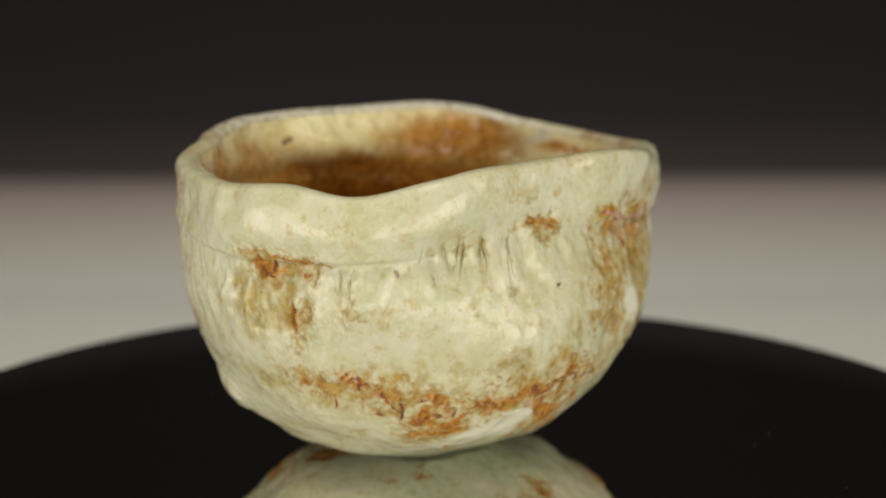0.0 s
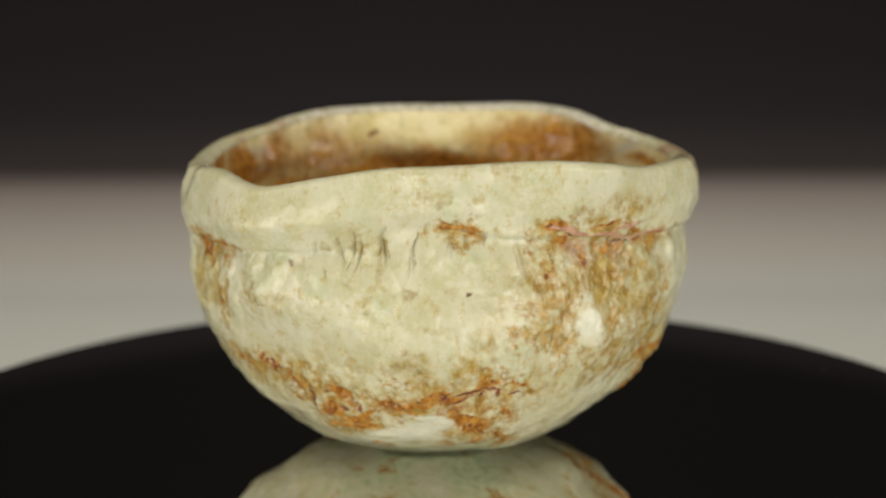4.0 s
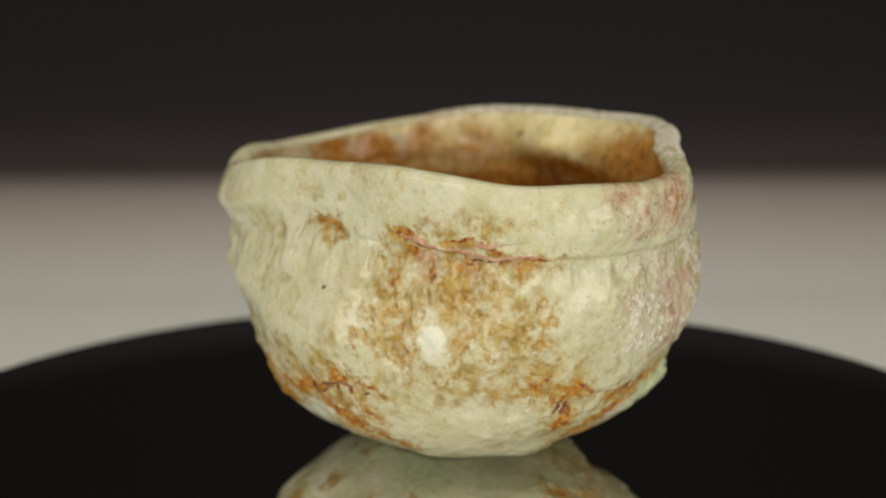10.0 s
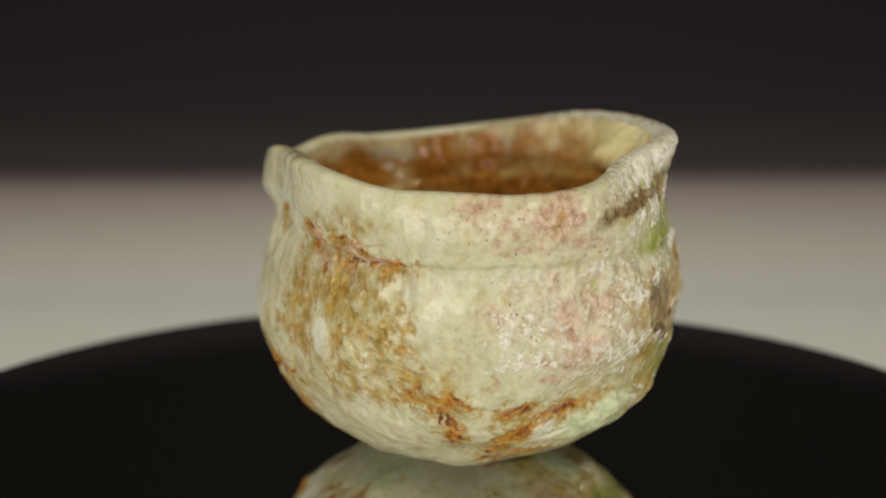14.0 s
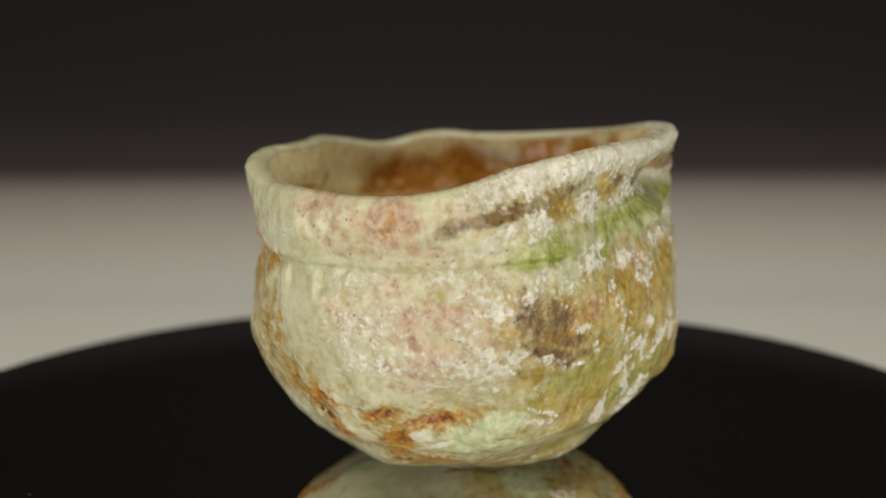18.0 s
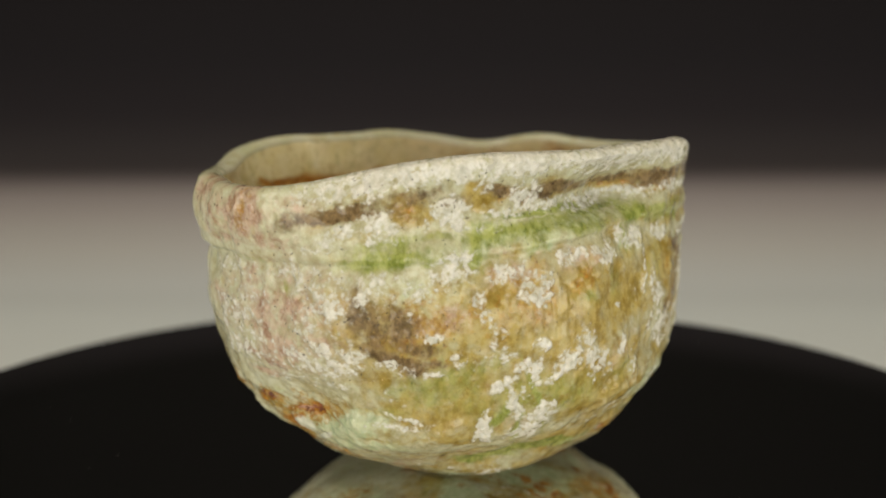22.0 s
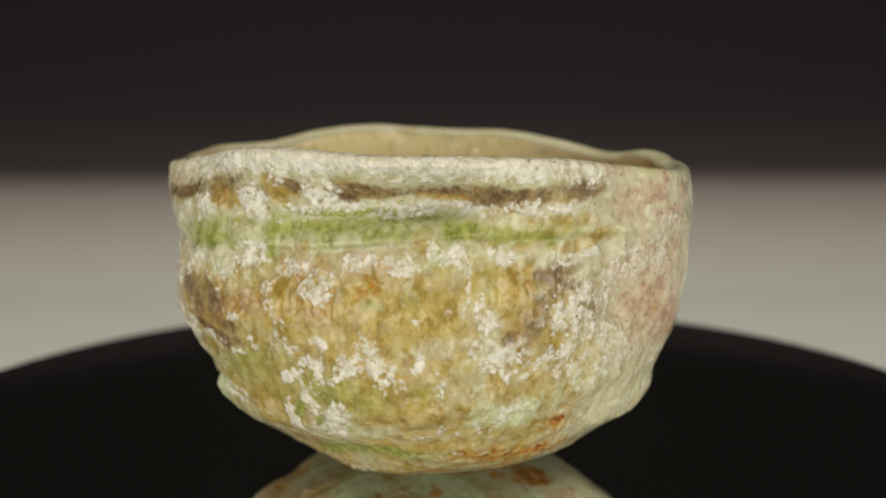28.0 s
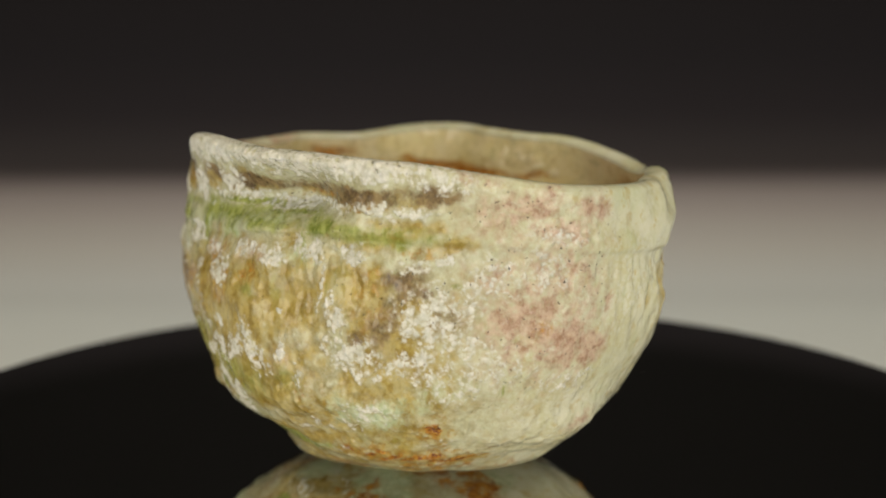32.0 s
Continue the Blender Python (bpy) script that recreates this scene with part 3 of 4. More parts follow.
    spot("ochre", 306.3, 60.9, 4.1, 1.7, 0, 0.53)
    spot("ochre", 329.4, 53.4, 3.6, 7.3, 0, 0.58)
    spot("ochre", 312, 39.2, 4.8, 4.8, 0, 0.40)
    spot("ochre", 280.2, 61, 2.4, 2.9, 0, 0.61)
    spot("ochre", 257.1, 46.4, 7.3, 4.4, 0, 0.44)
    spot("ochre", 294.9, 32.3, 7.3, 3.4, 0, 0.61)
    spot("ochre", 309, 62.5, 5.3, 1.6, 0, 0.61)
    spot("ochre", 286.2, 59.3, 2.2, 2.9, 0, 0.61)
    spot("ochre", 328.2, 41, 4.1, 3.4, 0, 0.48)
    spot("ochre", 348.3, 65.7, 9.1, 2.2, 0, 0.48)
    spot("ochre", 347.1, 52.2, 9.7, 7.3, 0, 0.63)
    spot("ochre", 348.9, 39.6, 5.4, 4.1, 0, 0.48)
    spot("ochre", 335.1, 44, 8.5, 5.4, 0, 0.44)
    spot("ochre", 356.1, 29.2, 13.3, 4.6, 0, 0.49)
    spot("ochre", 307.5, 31.1, 7.3, 5.8, 0, 0.55)
    spot("ochre", 329.7, 42.2, 8, 10.3, 0, 0.53)
    spot("ochre", 2.4, 32.6, 10.6, 2.9, 0, 0.55)
    spot("ochre", 354.9, 36.4, 9.4, 4.6, 0, 0.32)
    spot("pale", 38.4, 18.2, 2.9, 2.4, -30, 1.00)
    spot("pale", 289.5, 14.4, 10.3, 1.7, -12, 1.00)
    spot("pale", 277.5, 9.8, 9.7, 1, -6, 0.90)
    spot("pale", 290.1, 12.8, 8.2, 1.7, 5, 1.00)
    spot("pale", 299.1, 17.7, 4.6, 1.2, 8, 0.90)
    spot("pale", 340.5, 40.1, 3.1, 2.9, 0, 1.00)
    spot("pale", 42.9, 16.2, 4.6, 0.7, -25, 0.95)
    spot("pink", 20.4, 72.1, 6, 2.7, 0, 0.56)
    spot("pink", 36.9, 70.2, 5.1, 5.8, 0, 0.90)
    spot("pink", 30.9, 62.6, 7.3, 1.3, 0, 0.62)
    spot("pink", 44.1, 64.4, 6, 2.2, 0, 0.67)
    spot("pink", 48.6, 71.9, 7.3, 2.2, 0, 0.47)
    spot("pink", 243.6, 57.4, 7.3, 1, 0, 0.45)
    spot("pink", 46.2, 49.7, 7, 3, 0, 0.81)
    spot("pink", 45, 39.9, 4.6, 5.1, 0, 0.81)
    spot("pink", 36, 55, 3.6, 2.4, 0, 0.56)
    spot("pink", 24, 48.5, 3, 3, 0, 0.58)
    spot("pink", 38.7, 33.4, 6, 1.1, 0, 0.67)
    spot("pink", 54, 41, 4.8, 3.6, 0, 0.54)
    spot("pink", 99, 57, 7.3, 3.4, 0, 0.50)
    spot("pink", 77.4, 46.7, 3.4, 2.2, 0, 0.62)
    spot("pink", 84, 48.2, 4.8, 2.7, 0, 0.62)
    spot("pink", 94.8, 62.4, 3.6, 1.2, 0, 0.45)
    spot("pink", 117.3, 58.3, 6, 2.4, 0, 0.50)
    spot("pink", 178.5, 77.4, 6, 1.3, 5, 0.50)
    spot("pink", 189, 72.5, 7.3, 3.1, 5, 0.76)
    spot("pink", 202.2, 70.4, 4.8, 3.1, 0, 0.67)
    spot("pink", 183.6, 48.4, 2.7, 3.1, 0, 0.85)
    spot("pink", 192.3, 43.9, 7.9, 2.7, 10, 0.87)
    spot("pink", 203.4, 38.7, 4.4, 4.8, 0, 0.84)
    spot("pink", 198.9, 58.5, 3.4, 1.6, 0, 0.74)
    spot("pink", 184.8, 58.4, 4.8, 1.5, 0, 0.50)
    spot("pink", 207.6, 49.8, 2.4, 2.2, 0, 0.62)
    spot("pink", 207.9, 20.5, 4.8, 2.2, -30, 0.62)
    spot("pink", 302.4, 20.2, 3, 1.3, -30, 0.70)
    spot("pink", 306.9, 22.3, 3.4, 0.8, 0, 0.65)
    spot("pink", 338.4, 56.6, 4.1, 2.9, 0, 0.70)
    spot("pink", 336.3, 57.8, 2.9, 1.8, 0, 0.65)
    spot("pink", 350.1, 55.8, 1.8, 2.2, 0, 0.60)
    spot("pink", 21, 72.1, 5.8, 1.6, 0, 0.75)
    spot("pink", 183.6, 55.8, 3.4, 0.8, 0, 0.50)
    spot("pink", 34.8, 68.5, 4.6, 3.9, 0, 0.85)
    spot("pink", 25.2, 66.9, 7, 1.9, 0, 0.45)
    spot("pink", 24.9, 49.3, 4.1, 2.7, 0, 0.60)
    spot("pink", 26.4, 42.8, 5.8, 1.6, 0, 0.50)
    spot("pink", 40.5, 46.3, 3.1, 7.9, 0, 0.80)
    spot("pink", 39.6, 38.7, 3.1, 3.1, 0, 0.70)
    spot("pink", 34.2, 38.1, 4.6, 1.6, 0, 0.55)
    spot("pink", 27.9, 9.8, 2.2, 0.6, 0, 0.60)
    spot("rust", 36.9, 69.7, 1.1, 1.1, 0, 0.45)
    spot("rust", 15.9, 28.3, 4.1, 0.7, 28, 0.85)
    spot("rust", 4.5, 29.5, 2.7, 0.7, 40, 0.70)
    spot("rust", 43.5, 24.2, 6, 1.3, -14, 1.00)
    spot("rust", 33, 25, 1.8, 1.3, 0, 0.95)
    spot("rust", 32.4, 17.2, 4.1, 1.9, -12, 1.00)
    spot("rust", 39.9, 10.7, 6.7, 0.7, 0, 0.85)
    spot("rust", 73.8, 72.1, 1.2, 1.1, 0, 0.35)
    spot("rust", 95.1, 75.2, 1.2, 0.7, 0, 0.50)
    spot("rust", 138.6, 73.1, 4.8, 0.5, 0, 0.45)
    spot("rust", 118.2, 54, 0.5, 0.4, 0, 0.90)
    spot("rust", 115.5, 52.9, 0.4, 0.2, 0, 0.80)
    spot("rust", 142.5, 13.5, 1.1, 0.7, 0, 0.90)
    spot("rust", 156.9, 11.9, 2.7, 0.7, -20, 0.95)
    spot("rust", 151.8, 73.4, 3.6, 0.6, 5, 0.50)
    spot("rust", 170.4, 20.7, 1, 1.5, 20, 1.00)
    spot("rust", 166.8, 11.9, 5.1, 0.7, -12, 1.00)
    spot("rust", 148.2, 12.8, 1.7, 0.6, 0, 0.95)
    spot("rust", 137.4, 28.1, 2.7, 1, -10, 0.35)
    spot("rust", 191.7, 44.2, 1.2, 1, 0, 0.40)
    spot("rust", 169.8, 20.2, 1.5, 1.6, 0, 1.00)
    spot("rust", 153.9, 13.9, 1.5, 0.7, 0, 0.95)
    spot("rust", 176.4, 11.5, 5.4, 0.7, 0, 1.00)
    spot("rust", 171.6, 9.2, 3.6, 0.5, 0, 0.80)
    spot("rust", 235.8, 56.1, 3.4, 1.7, 15, 0.90)
    spot("rust", 241.2, 58.6, 7.3, 0.4, 8, 0.75)
    spot("rust", 242.4, 43.6, 0.6, 4.6, 5, 0.75)
    spot("rust", 245.7, 54.6, 1, 1.1, 0, 0.60)
    spot("rust", 242.1, 28.3, 3.4, 1, 0, 0.55)
    spot("rust", 253.2, 30.3, 3.6, 1.7, 10, 0.75)
    spot("rust", 260.4, 25.6, 3.1, 1.8, 15, 0.80)
    spot("rust", 268.5, 19.4, 3.1, 2.1, -10, 0.80)
    spot("rust", 272.1, 15.1, 4.2, 1, -10, 0.95)
    spot("rust", 278.4, 18.4, 4.8, 1, -18, 0.90)
    spot("rust", 287.1, 22.3, 5.4, 0.6, -15, 0.85)
    spot("rust", 298.5, 24.7, 4.8, 0.7, -20, 0.85)
    spot("rust", 310.2, 15.1, 3.4, 1.6, -12, 0.95)
    spot("rust", 303.6, 9.2, 2.2, 0.5, 0, 0.60)
    spot("rust", 304.8, 63.2, 3.9, 0.4, 0, 0.95)
    spot("rust", 333.3, 63, 2.9, 1, 0, 1.00)
    spot("rust", 330.6, 54.3, 0.4, 3.4, 0, 0.75)
    spot("rust", 260.7, 27, 3.4, 0.8, 35, 0.85)
    spot("rust", 251.4, 30.3, 2.2, 1.5, 0, 0.75)
    spot("rust", 273.3, 24.5, 3.1, 1.6, 0, 0.85)
    spot("rust", 277.2, 15.8, 3.4, 0.7, -10, 0.95)
    spot("rust", 276.9, 22.3, 1.5, 2.2, 0, 0.80)
    spot("rust", 294.3, 22, 7.3, 0.5, -8, 0.90)
    spot("rust", 302.4, 24.5, 4.6, 1, -8, 0.90)
    spot("rust", 309.3, 17.9, 5.1, 1.3, 10, 0.95)
    spot("rust", 312.3, 29.2, 1.8, 0.6, -30, 0.80)
    spot("rust", 313.8, 10.7, 2.4, 0.8, 0, 0.90)
    spot("rust", 278.4, 8.8, 1.2, 0.5, 0, 0.80)
    spot("rust", 305.7, 63.2, 4.6, 0.5, 0, 0.85)
    spot("rust", 333, 63.2, 3.1, 0.4, 0, 0.80)
    spot("rust", 306.6, 63, 4.6, 0.3, 15, 0.75)
    spot("rust", 334.2, 59.7, 1.6, 1.1, 0, 0.90)
    spot("rust", 347.4, 62.8, 3.4, 0.5, -10, 0.85)
    spot("rust", 4.5, 58.8, 3.4, 0.4, -8, 0.85)
    spot("rust", 0.6, 56.5, 1.3, 0.8, 0, 0.80)
    spot("rust", 348.6, 57, 4.6, 1.3, 0, 0.62)
    spot("rust", 358.5, 57.6, 4.6, 0.7, 0, 0.60)
    spot("rust", 339.9, 55.3, 0.8, 3.4, 0, 0.60)
    spot("rust", 328.5, 51.6, 0.5, 1.1, 20, 0.80)
    spot("rust", 288, 21.2, 4.6, 1.3, 15, 0.85)
    spot("rust", 313.2, 27.5, 5.8, 0.8, -5, 0.85)
    spot("rust", 311.1, 14.8, 4.6, 0.8, 25, 0.95)
    spot("rust", 305.7, 22.3, 1.5, 2.7, 0, 0.75)
    spot("rust", 321.6, 11.9, 2.2, 0.6, 30, 0.95)
    spot("rust", 325.5, 8.6, 1.6, 0.5, 0, 0.75)
    spot("rust", 12.6, 26.1, 4.1, 0.8, -30, 0.85)
    spot("rust", 14.7, 17.4, 2.1, 1.6, -40, 0.95)
    spot("rust", 31.8, 6.7, 2.9, 0.6, -15, 0.75)
    spot("rust", 353.7, 61.5, 2.9, 0.5, 25, 0.85)
    spot("rust", 0.3, 59.2, 4.6, 0.3, 0, 0.70)
    spot("rust", 7.5, 30.3, 1.6, 0.5, 0, 0.85)
    spot("rust", 12.6, 28.3, 2.9, 0.6, 15, 0.85)
    spot("rust", 15, 21.2, 0.7, 3.1, -5, 0.90)
    spot("rust", 16.2, 17, 1.6, 0.8, 0, 0.95)
    spot("rust", 29.1, 24.5, 2.4, 1, -20, 0.95)
    spot("rust", 33.3, 18.4, 7, 0.8, -27, 1.00)
    spot("rust", 44.4, 24.2, 4.6, 0.8, -22, 0.95)
    spot("rust", 28.2, 12.4, 3.4, 1, -20, 0.95)
    spot("rust", 27.6, 8.6, 3.4, 0.7, 0, 0.90)
    spot("rust", 321.3, 27.5, 3.4, 0.6, 30, 0.85)
    spot("rust", 320.1, 19.2, 2.2, 1, 30, 0.90)
    spot("seam", 337.2, 61.6, 5.8, 0.62, 15, 1.00)
    spot("seam", 348.6, 59.7, 4.8, 0.5, 8, 1.00)
    spot("seam", 359.7, 59.2, 6, 0.5, -4, 1.00)
    spot("seam", 351.6, 61.8, 4.4, 0.38, -15, 0.85)
    spot("seam", 42, 24.2, 2.7, 0.62, -22, 0.75)
    spot("white", 27.6, 45.7, 6.7, 7.5, 0, 0.55)
    spot("white", 35.1, 39.3, 9.7, 4.8, 0, 0.58)
    spot("white", 36, 48.1, 6, 5.4, 0, 0.52)
    spot("white", 30.3, 56.2, 8.5, 2.7, 0, 0.45)
    spot("white", 48.3, 57.4, 8.5, 2.4, 0, 0.48)
    spot("white", 57.3, 51.4, 4.8, 6.7, 0, 0.56)
    spot("white", 58.8, 39.3, 5.8, 4.6, 0, 0.64)
    spot("white", 51.9, 46, 5.4, 3.6, 0, 0.52)
    spot("white", 48, 32.3, 9.7, 1.7, 0, 0.52)
    spot("white", 60, 66.4, 7, 1.9, -10, 0.60)
    spot("white", 67.5, 68.2, 4.4, 2.9, -10, 0.70)
    spot("white", 60.6, 75, 7.3, 2.2, -18, 0.55)
    spot("white", 55.2, 63.9, 6, 1.9, 0, 0.50)
    spot("white", 67.5, 56.2, 6, 2.2, 0, 0.60)
    spot("white", 66.6, 68.1, 3.6, 2.4, 0, 0.75)
    spot("white", 65.4, 64.6, 2.9, 1.1, 0, 0.70)
    spot("white", 81.9, 70.5, 3.1, 3.6, 0, 0.95)
    spot("white", 102, 73.4, 3.9, 3.1, 0, 1.00)
    spot("white", 95.4, 69.5, 4.4, 1, 0, 0.85)
    spot("white", 127.5, 70.2, 6.7, 1.3, -7, 0.85)
    spot("white", 65.7, 53.2, 4.8, 2.4, 0, 0.60)
    spot("white", 76.8, 54.5, 4.4, 2.4, 0, 0.62)
    spot("white", 83.7, 59.4, 4.1, 3.1, 0, 0.85)
    spot("white", 99, 57, 7.3, 3.4, 0, 0.60)
    spot("white", 89.7, 52.4, 1.5, 1.9, 0, 0.85)
    spot("white", 114.9, 58.6, 4.4, 1.5, 0, 0.80)
    spot("white", 103.8, 53.4, 3.1, 2.2, 0, 0.75)
    spot("white", 78.3, 44, 1.9, 1.7, 0, 0.60)
    spot("white", 84.3, 38.7, 1.5, 1, 0, 0.85)
    spot("white", 71.1, 36.6, 4.8, 1.9, 20, 0.60)
    spot("white", 75, 49.4, 2.2, 1.2, 0, 0.60)
    spot("white", 78.6, 35.2, 2.7, 1.2, 0, 0.70)
    spot("white", 54, 51.4, 8.5, 6.7, 0, 0.50)
    spot("white", 50.7, 38.4, 9.7, 4.8, 0, 0.54)
    spot("white", 96, 32.6, 2.7, 1.7, -25, 0.92)
    spot("white", 112.2, 35.2, 5.6, 1.2, -28, 0.92)
    spot("white", 122.1, 34.3, 1.2, 3.9, 20, 0.90)
    spot("white", 101.7, 30.3, 1, 2.4, 0, 0.50)
    spot("white", 69.9, 22, 7.9, 1, 8, 0.62)
    spot("white", 90.6, 22.3, 1.1, 4.4, 14, 0.95)
    spot("white", 103.5, 21, 4.4, 2.7, -35, 0.95)
    spot("white", 83.1, 69.9, 3.9, 2.9, 0, 0.95)
    spot("white", 99.9, 73.7, 2.8, 3.1, 0, 1.00)
    spot("white", 107.7, 70.9, 6.7, 0.8, 0, 0.85)
    spot("white", 129.3, 70.7, 8.5, 0.8, -2, 0.85)
    spot("white", 143.4, 71.4, 4.8, 1, 0, 0.80)
    spot("white", 96.6, 58.1, 4.6, 1.5, 0, 0.72)
    spot("white", 105.3, 53, 3.4, 2.7, 0, 0.92)
    spot("white", 101.4, 56.7, 2.4, 1.5, 0, 0.70)
    spot("white", 112.2, 58.9, 2.2, 1.7, 0, 0.85)
    spot("white", 123.6, 59.2, 3.4, 1.9, 0, 0.85)
    spot("white", 140.1, 60, 2.4, 2.2, 0, 0.75)
    spot("white", 132.9, 61.7, 2.7, 1.5, 0, 0.65)
    spot("white", 89.7, 52, 1.5, 2.1, 0, 0.85)
    spot("white", 81.3, 58.3, 3.4, 2.7, 0, 0.80)
    spot("white", 129, 46.7, 0.8, 0.8, 0, 1.00)
    spot("white", 144.9, 48.5, 1.9, 4.4, 0, 0.75)
    spot("white", 104.4, 41.2, 1.6, 1.1, 0, 0.85)
    spot("white", 98.4, 39.5, 1.1, 0.7, 0, 0.80)
    spot("white", 95.1, 31.7, 3.1, 1.8, -20, 0.88)
    spot("white", 104.1, 34.9, 1.1, 3.4, 0, 0.95)
    spot("white", 112.8, 37.2, 2.7, 1.6, -10, 0.95)
    spot("white", 119.4, 35.8, 1.3, 3.4, 12, 0.92)
    spot("white", 123.9, 34.6, 1, 3.1, -5, 0.85)
    spot("white", 131.1, 37.5, 1.6, 2.7, 0, 0.80)
    spot("white", 99.3, 36.4, 1.2, 1, 0, 0.60)
    spot("white", 91.5, 21.2, 1.6, 3.4, -10, 0.95)
    spot("white", 105.9, 20.7, 2.2, 4.1, -5, 0.95)
    spot("white", 72.3, 24.2, 5.4, 0.7, 22, 0.75)
    spot("white", 154.2, 71.8, 4.4, 1, 0, 0.85)
    spot("white", 163.2, 70.9, 4.4, 1.2, 0, 0.75)
    spot("white", 138.6, 60.5, 3.3, 2.2, 0, 0.85)
    spot("white", 148.8, 60.9, 3.3, 2.1, 0, 0.85)
    spot("white", 127.2, 59.4, 2.7, 2.4, 0, 0.85)
    spot("white", 117.3, 59.8, 3.4, 1.2, 0, 0.70)
    spot("white", 102.3, 52.4, 2.7, 2.9, 0, 0.85)
    spot("white", 141.3, 52.9, 0.6, 5.6, 8, 0.75)
    spot("white", 129.3, 46.3, 0.8, 0.8, 0, 1.00)
    spot("white", 146.1, 47.1, 1.9, 3.4, -20, 0.85)
    spot("white", 150, 39.4, 5.4, 3.9, 0, 0.80)
    spot("white", 142.2, 40.2, 2.4, 2.4, 0, 0.70)
    spot("white", 167.1, 47.1, 6.7, 7.3, 0, 0.66)
    spot("white", 163.2, 36.9, 7.3, 2.9, -20, 0.72)
    spot("white", 172.5, 33.2, 7.3, 6, 0, 0.55)
    spot("white", 112.2, 37.2, 3.6, 1.8, -15, 0.88)
    spot("white", 119.4, 36.1, 1.8, 3.1, 10, 0.90)
    spot("white", 124.5, 34.6, 1.1, 3.9, -22, 0.85)
    spot("white", 130.8, 37.2, 1.7, 2.7, 0, 0.85)
    spot("white", 99, 27.2, 1.9, 4.6, -25, 0.90)
    spot("white", 108, 25.3, 2.2, 3.1, -25, 0.90)
    spot("white", 101.7, 37.2, 3.1, 1.2, 0, 0.70)
    spot("white", 130.5, 18.4, 3.1, 0.7, 0, 0.80)
    spot("white", 151.8, 24.7, 7.3, 3.6, 0, 0.50)
    spot("white", 171, 48.9, 7.5, 6.3, 0, 0.66)
    spot("white", 180, 56, 7.3, 6, 0, 0.52)
    spot("white", 175.5, 40.8, 10.9, 4.8, 0, 0.50)
    spot("white", 185.4, 35.5, 9.7, 4.8, 0, 0.45)
    spot("white", 152.1, 37.8, 4.4, 3.9, 0, 0.70)
    spot("white", 168, 59.8, 7.3, 1.5, -12, 0.60)
    spot("white", 191.1, 58.3, 7.3, 4.8, 0, 0.50)
    spot("white", 199.8, 30.9, 7.3, 3.6, 0, 0.50)
    spot("white", 193.2, 65.3, 7.3, 2.4, 0, 0.50)
    spot("white", 153.6, 24.5, 6, 3.1, 0, 0.46)
    spot("white", 30.9, 47.8, 4.8, 6.7, 0, 0.50)
    spot("white", 29.4, 36.9, 7, 2.2, 0, 0.52)
    spot("speck", 38, 66.9, 36.8, 6.4, 0, 1.00)
    spot("speck", 45.8, 48.2, 30.3, 13, 0, 0.90)
    spot("speck", 43, 66.3, 29.6, 7.3, 0, 1.00)
    spot("speck", 54.2, 45, 36.5, 12.6, 0, 0.90)
    spot("speck", 94.5, 80.2, 50.4, 4.5, 0, 1.00)
    spot("speck", 87.8, 55.7, 39.7, 18.7, 0, 0.50)
    spot("speck", 172, 60.2, 25, 23.1, 0, 1.00)
    spot("speck", 189.8, 56, 20.9, 25.1, 0, 1.00)
    spot("ochre", 92, 30, 22, 9, 0, 0.80)
    spot("ochre", 118, 33, 24, 10, 0, 0.80)
    spot("ochre", 126, 50, 24, 11, 0, 0.78)
    spot("ochre", 98, 48, 22, 11, 0, 0.85)
    spot("ochre", 84, 24, 14, 5, 0, 0.75)
    spot("green", 80, 33, 12, 4, -10, 0.55)
    spot("green", 104, 29, 20, 6, 0, 0.46)
    spot("pink", 45, 48, 20, 14, 0, 0.44)
    spot("pink", 30, 68, 15, 6, 0, 0.45)
    spot("pink", 192, 50, 17, 20, 0, 0.46)
    spot("pink", 187, 70, 14, 6, 0, 0.48)
    spot("dark", 71.6, 47.3, 3.6, 5.1, -15, 0.78)
    spot("dark", 74.9, 41.8, 5.4, 1.9, 25, 0.75)
    spot("amber", 74.5, 46, 6.7, 6.7, 0, 0.80)
    spot("rust", 73.6, 44.3, 1.7, 1.5, 0, 0.40)
    spot("green", 101.9, 65.7, 8.5, 1.7, 0, 1.00)
    # the 0.42 celadon ovals from here paint softbox sheen onto the green band
    spot("celadon", 123.1, 67.1, 13.3, 1.5, 0, 0.42)
    spot("green", 108.9, 69.1, 14.5, 0.7, 0, 0.95)
    spot("celadon", 111.2, 63.8, 7.3, 2.2, 0, 0.42)
    spot("green", 143.1, 66.2, 3.6, 2.4, 0, 1.00)
    spot("celadon", 102.4, 64.3, 10.9, 1.9, -4, 0.42)
    spot("green", 70.9, 60.6, 8.5, 1.9, -4, 0.95)
    spot("pink", 187.9, 73.1, 3.6, 2.9, 0, 0.80)
    spot("pink", 189, 46.8, 3.1, 6, 0, 0.85)
    spot("pink", 181.8, 56.1, 3, 2.4, 0, 0.60)
    spot("pink", 36.9, 69.6, 5.4, 4.8, 0, 0.95)
    spot("pink", 189.0, 47.4, 8.5, 4.8, 0, 0.82)
    spot("pink", 197.6, 41.0, 6.0, 5.4, 0, 0.90)
    spot("pink", 194.2, 66.9, 7.3, 4.6, 0, 0.66)
    spot("pink", 183.8, 68.8, 6.0, 2.4, 0, 0.60)
    spot("amber", 37.1, 69.4, 3.1, 4.6, 0, 0.55)
    spot("green", 93.6, 65.5, 8.5, 2.4, 0, 1.00)
    spot("green", 88.9, 61.0, 2.2, 2.7, 0, 0.95)
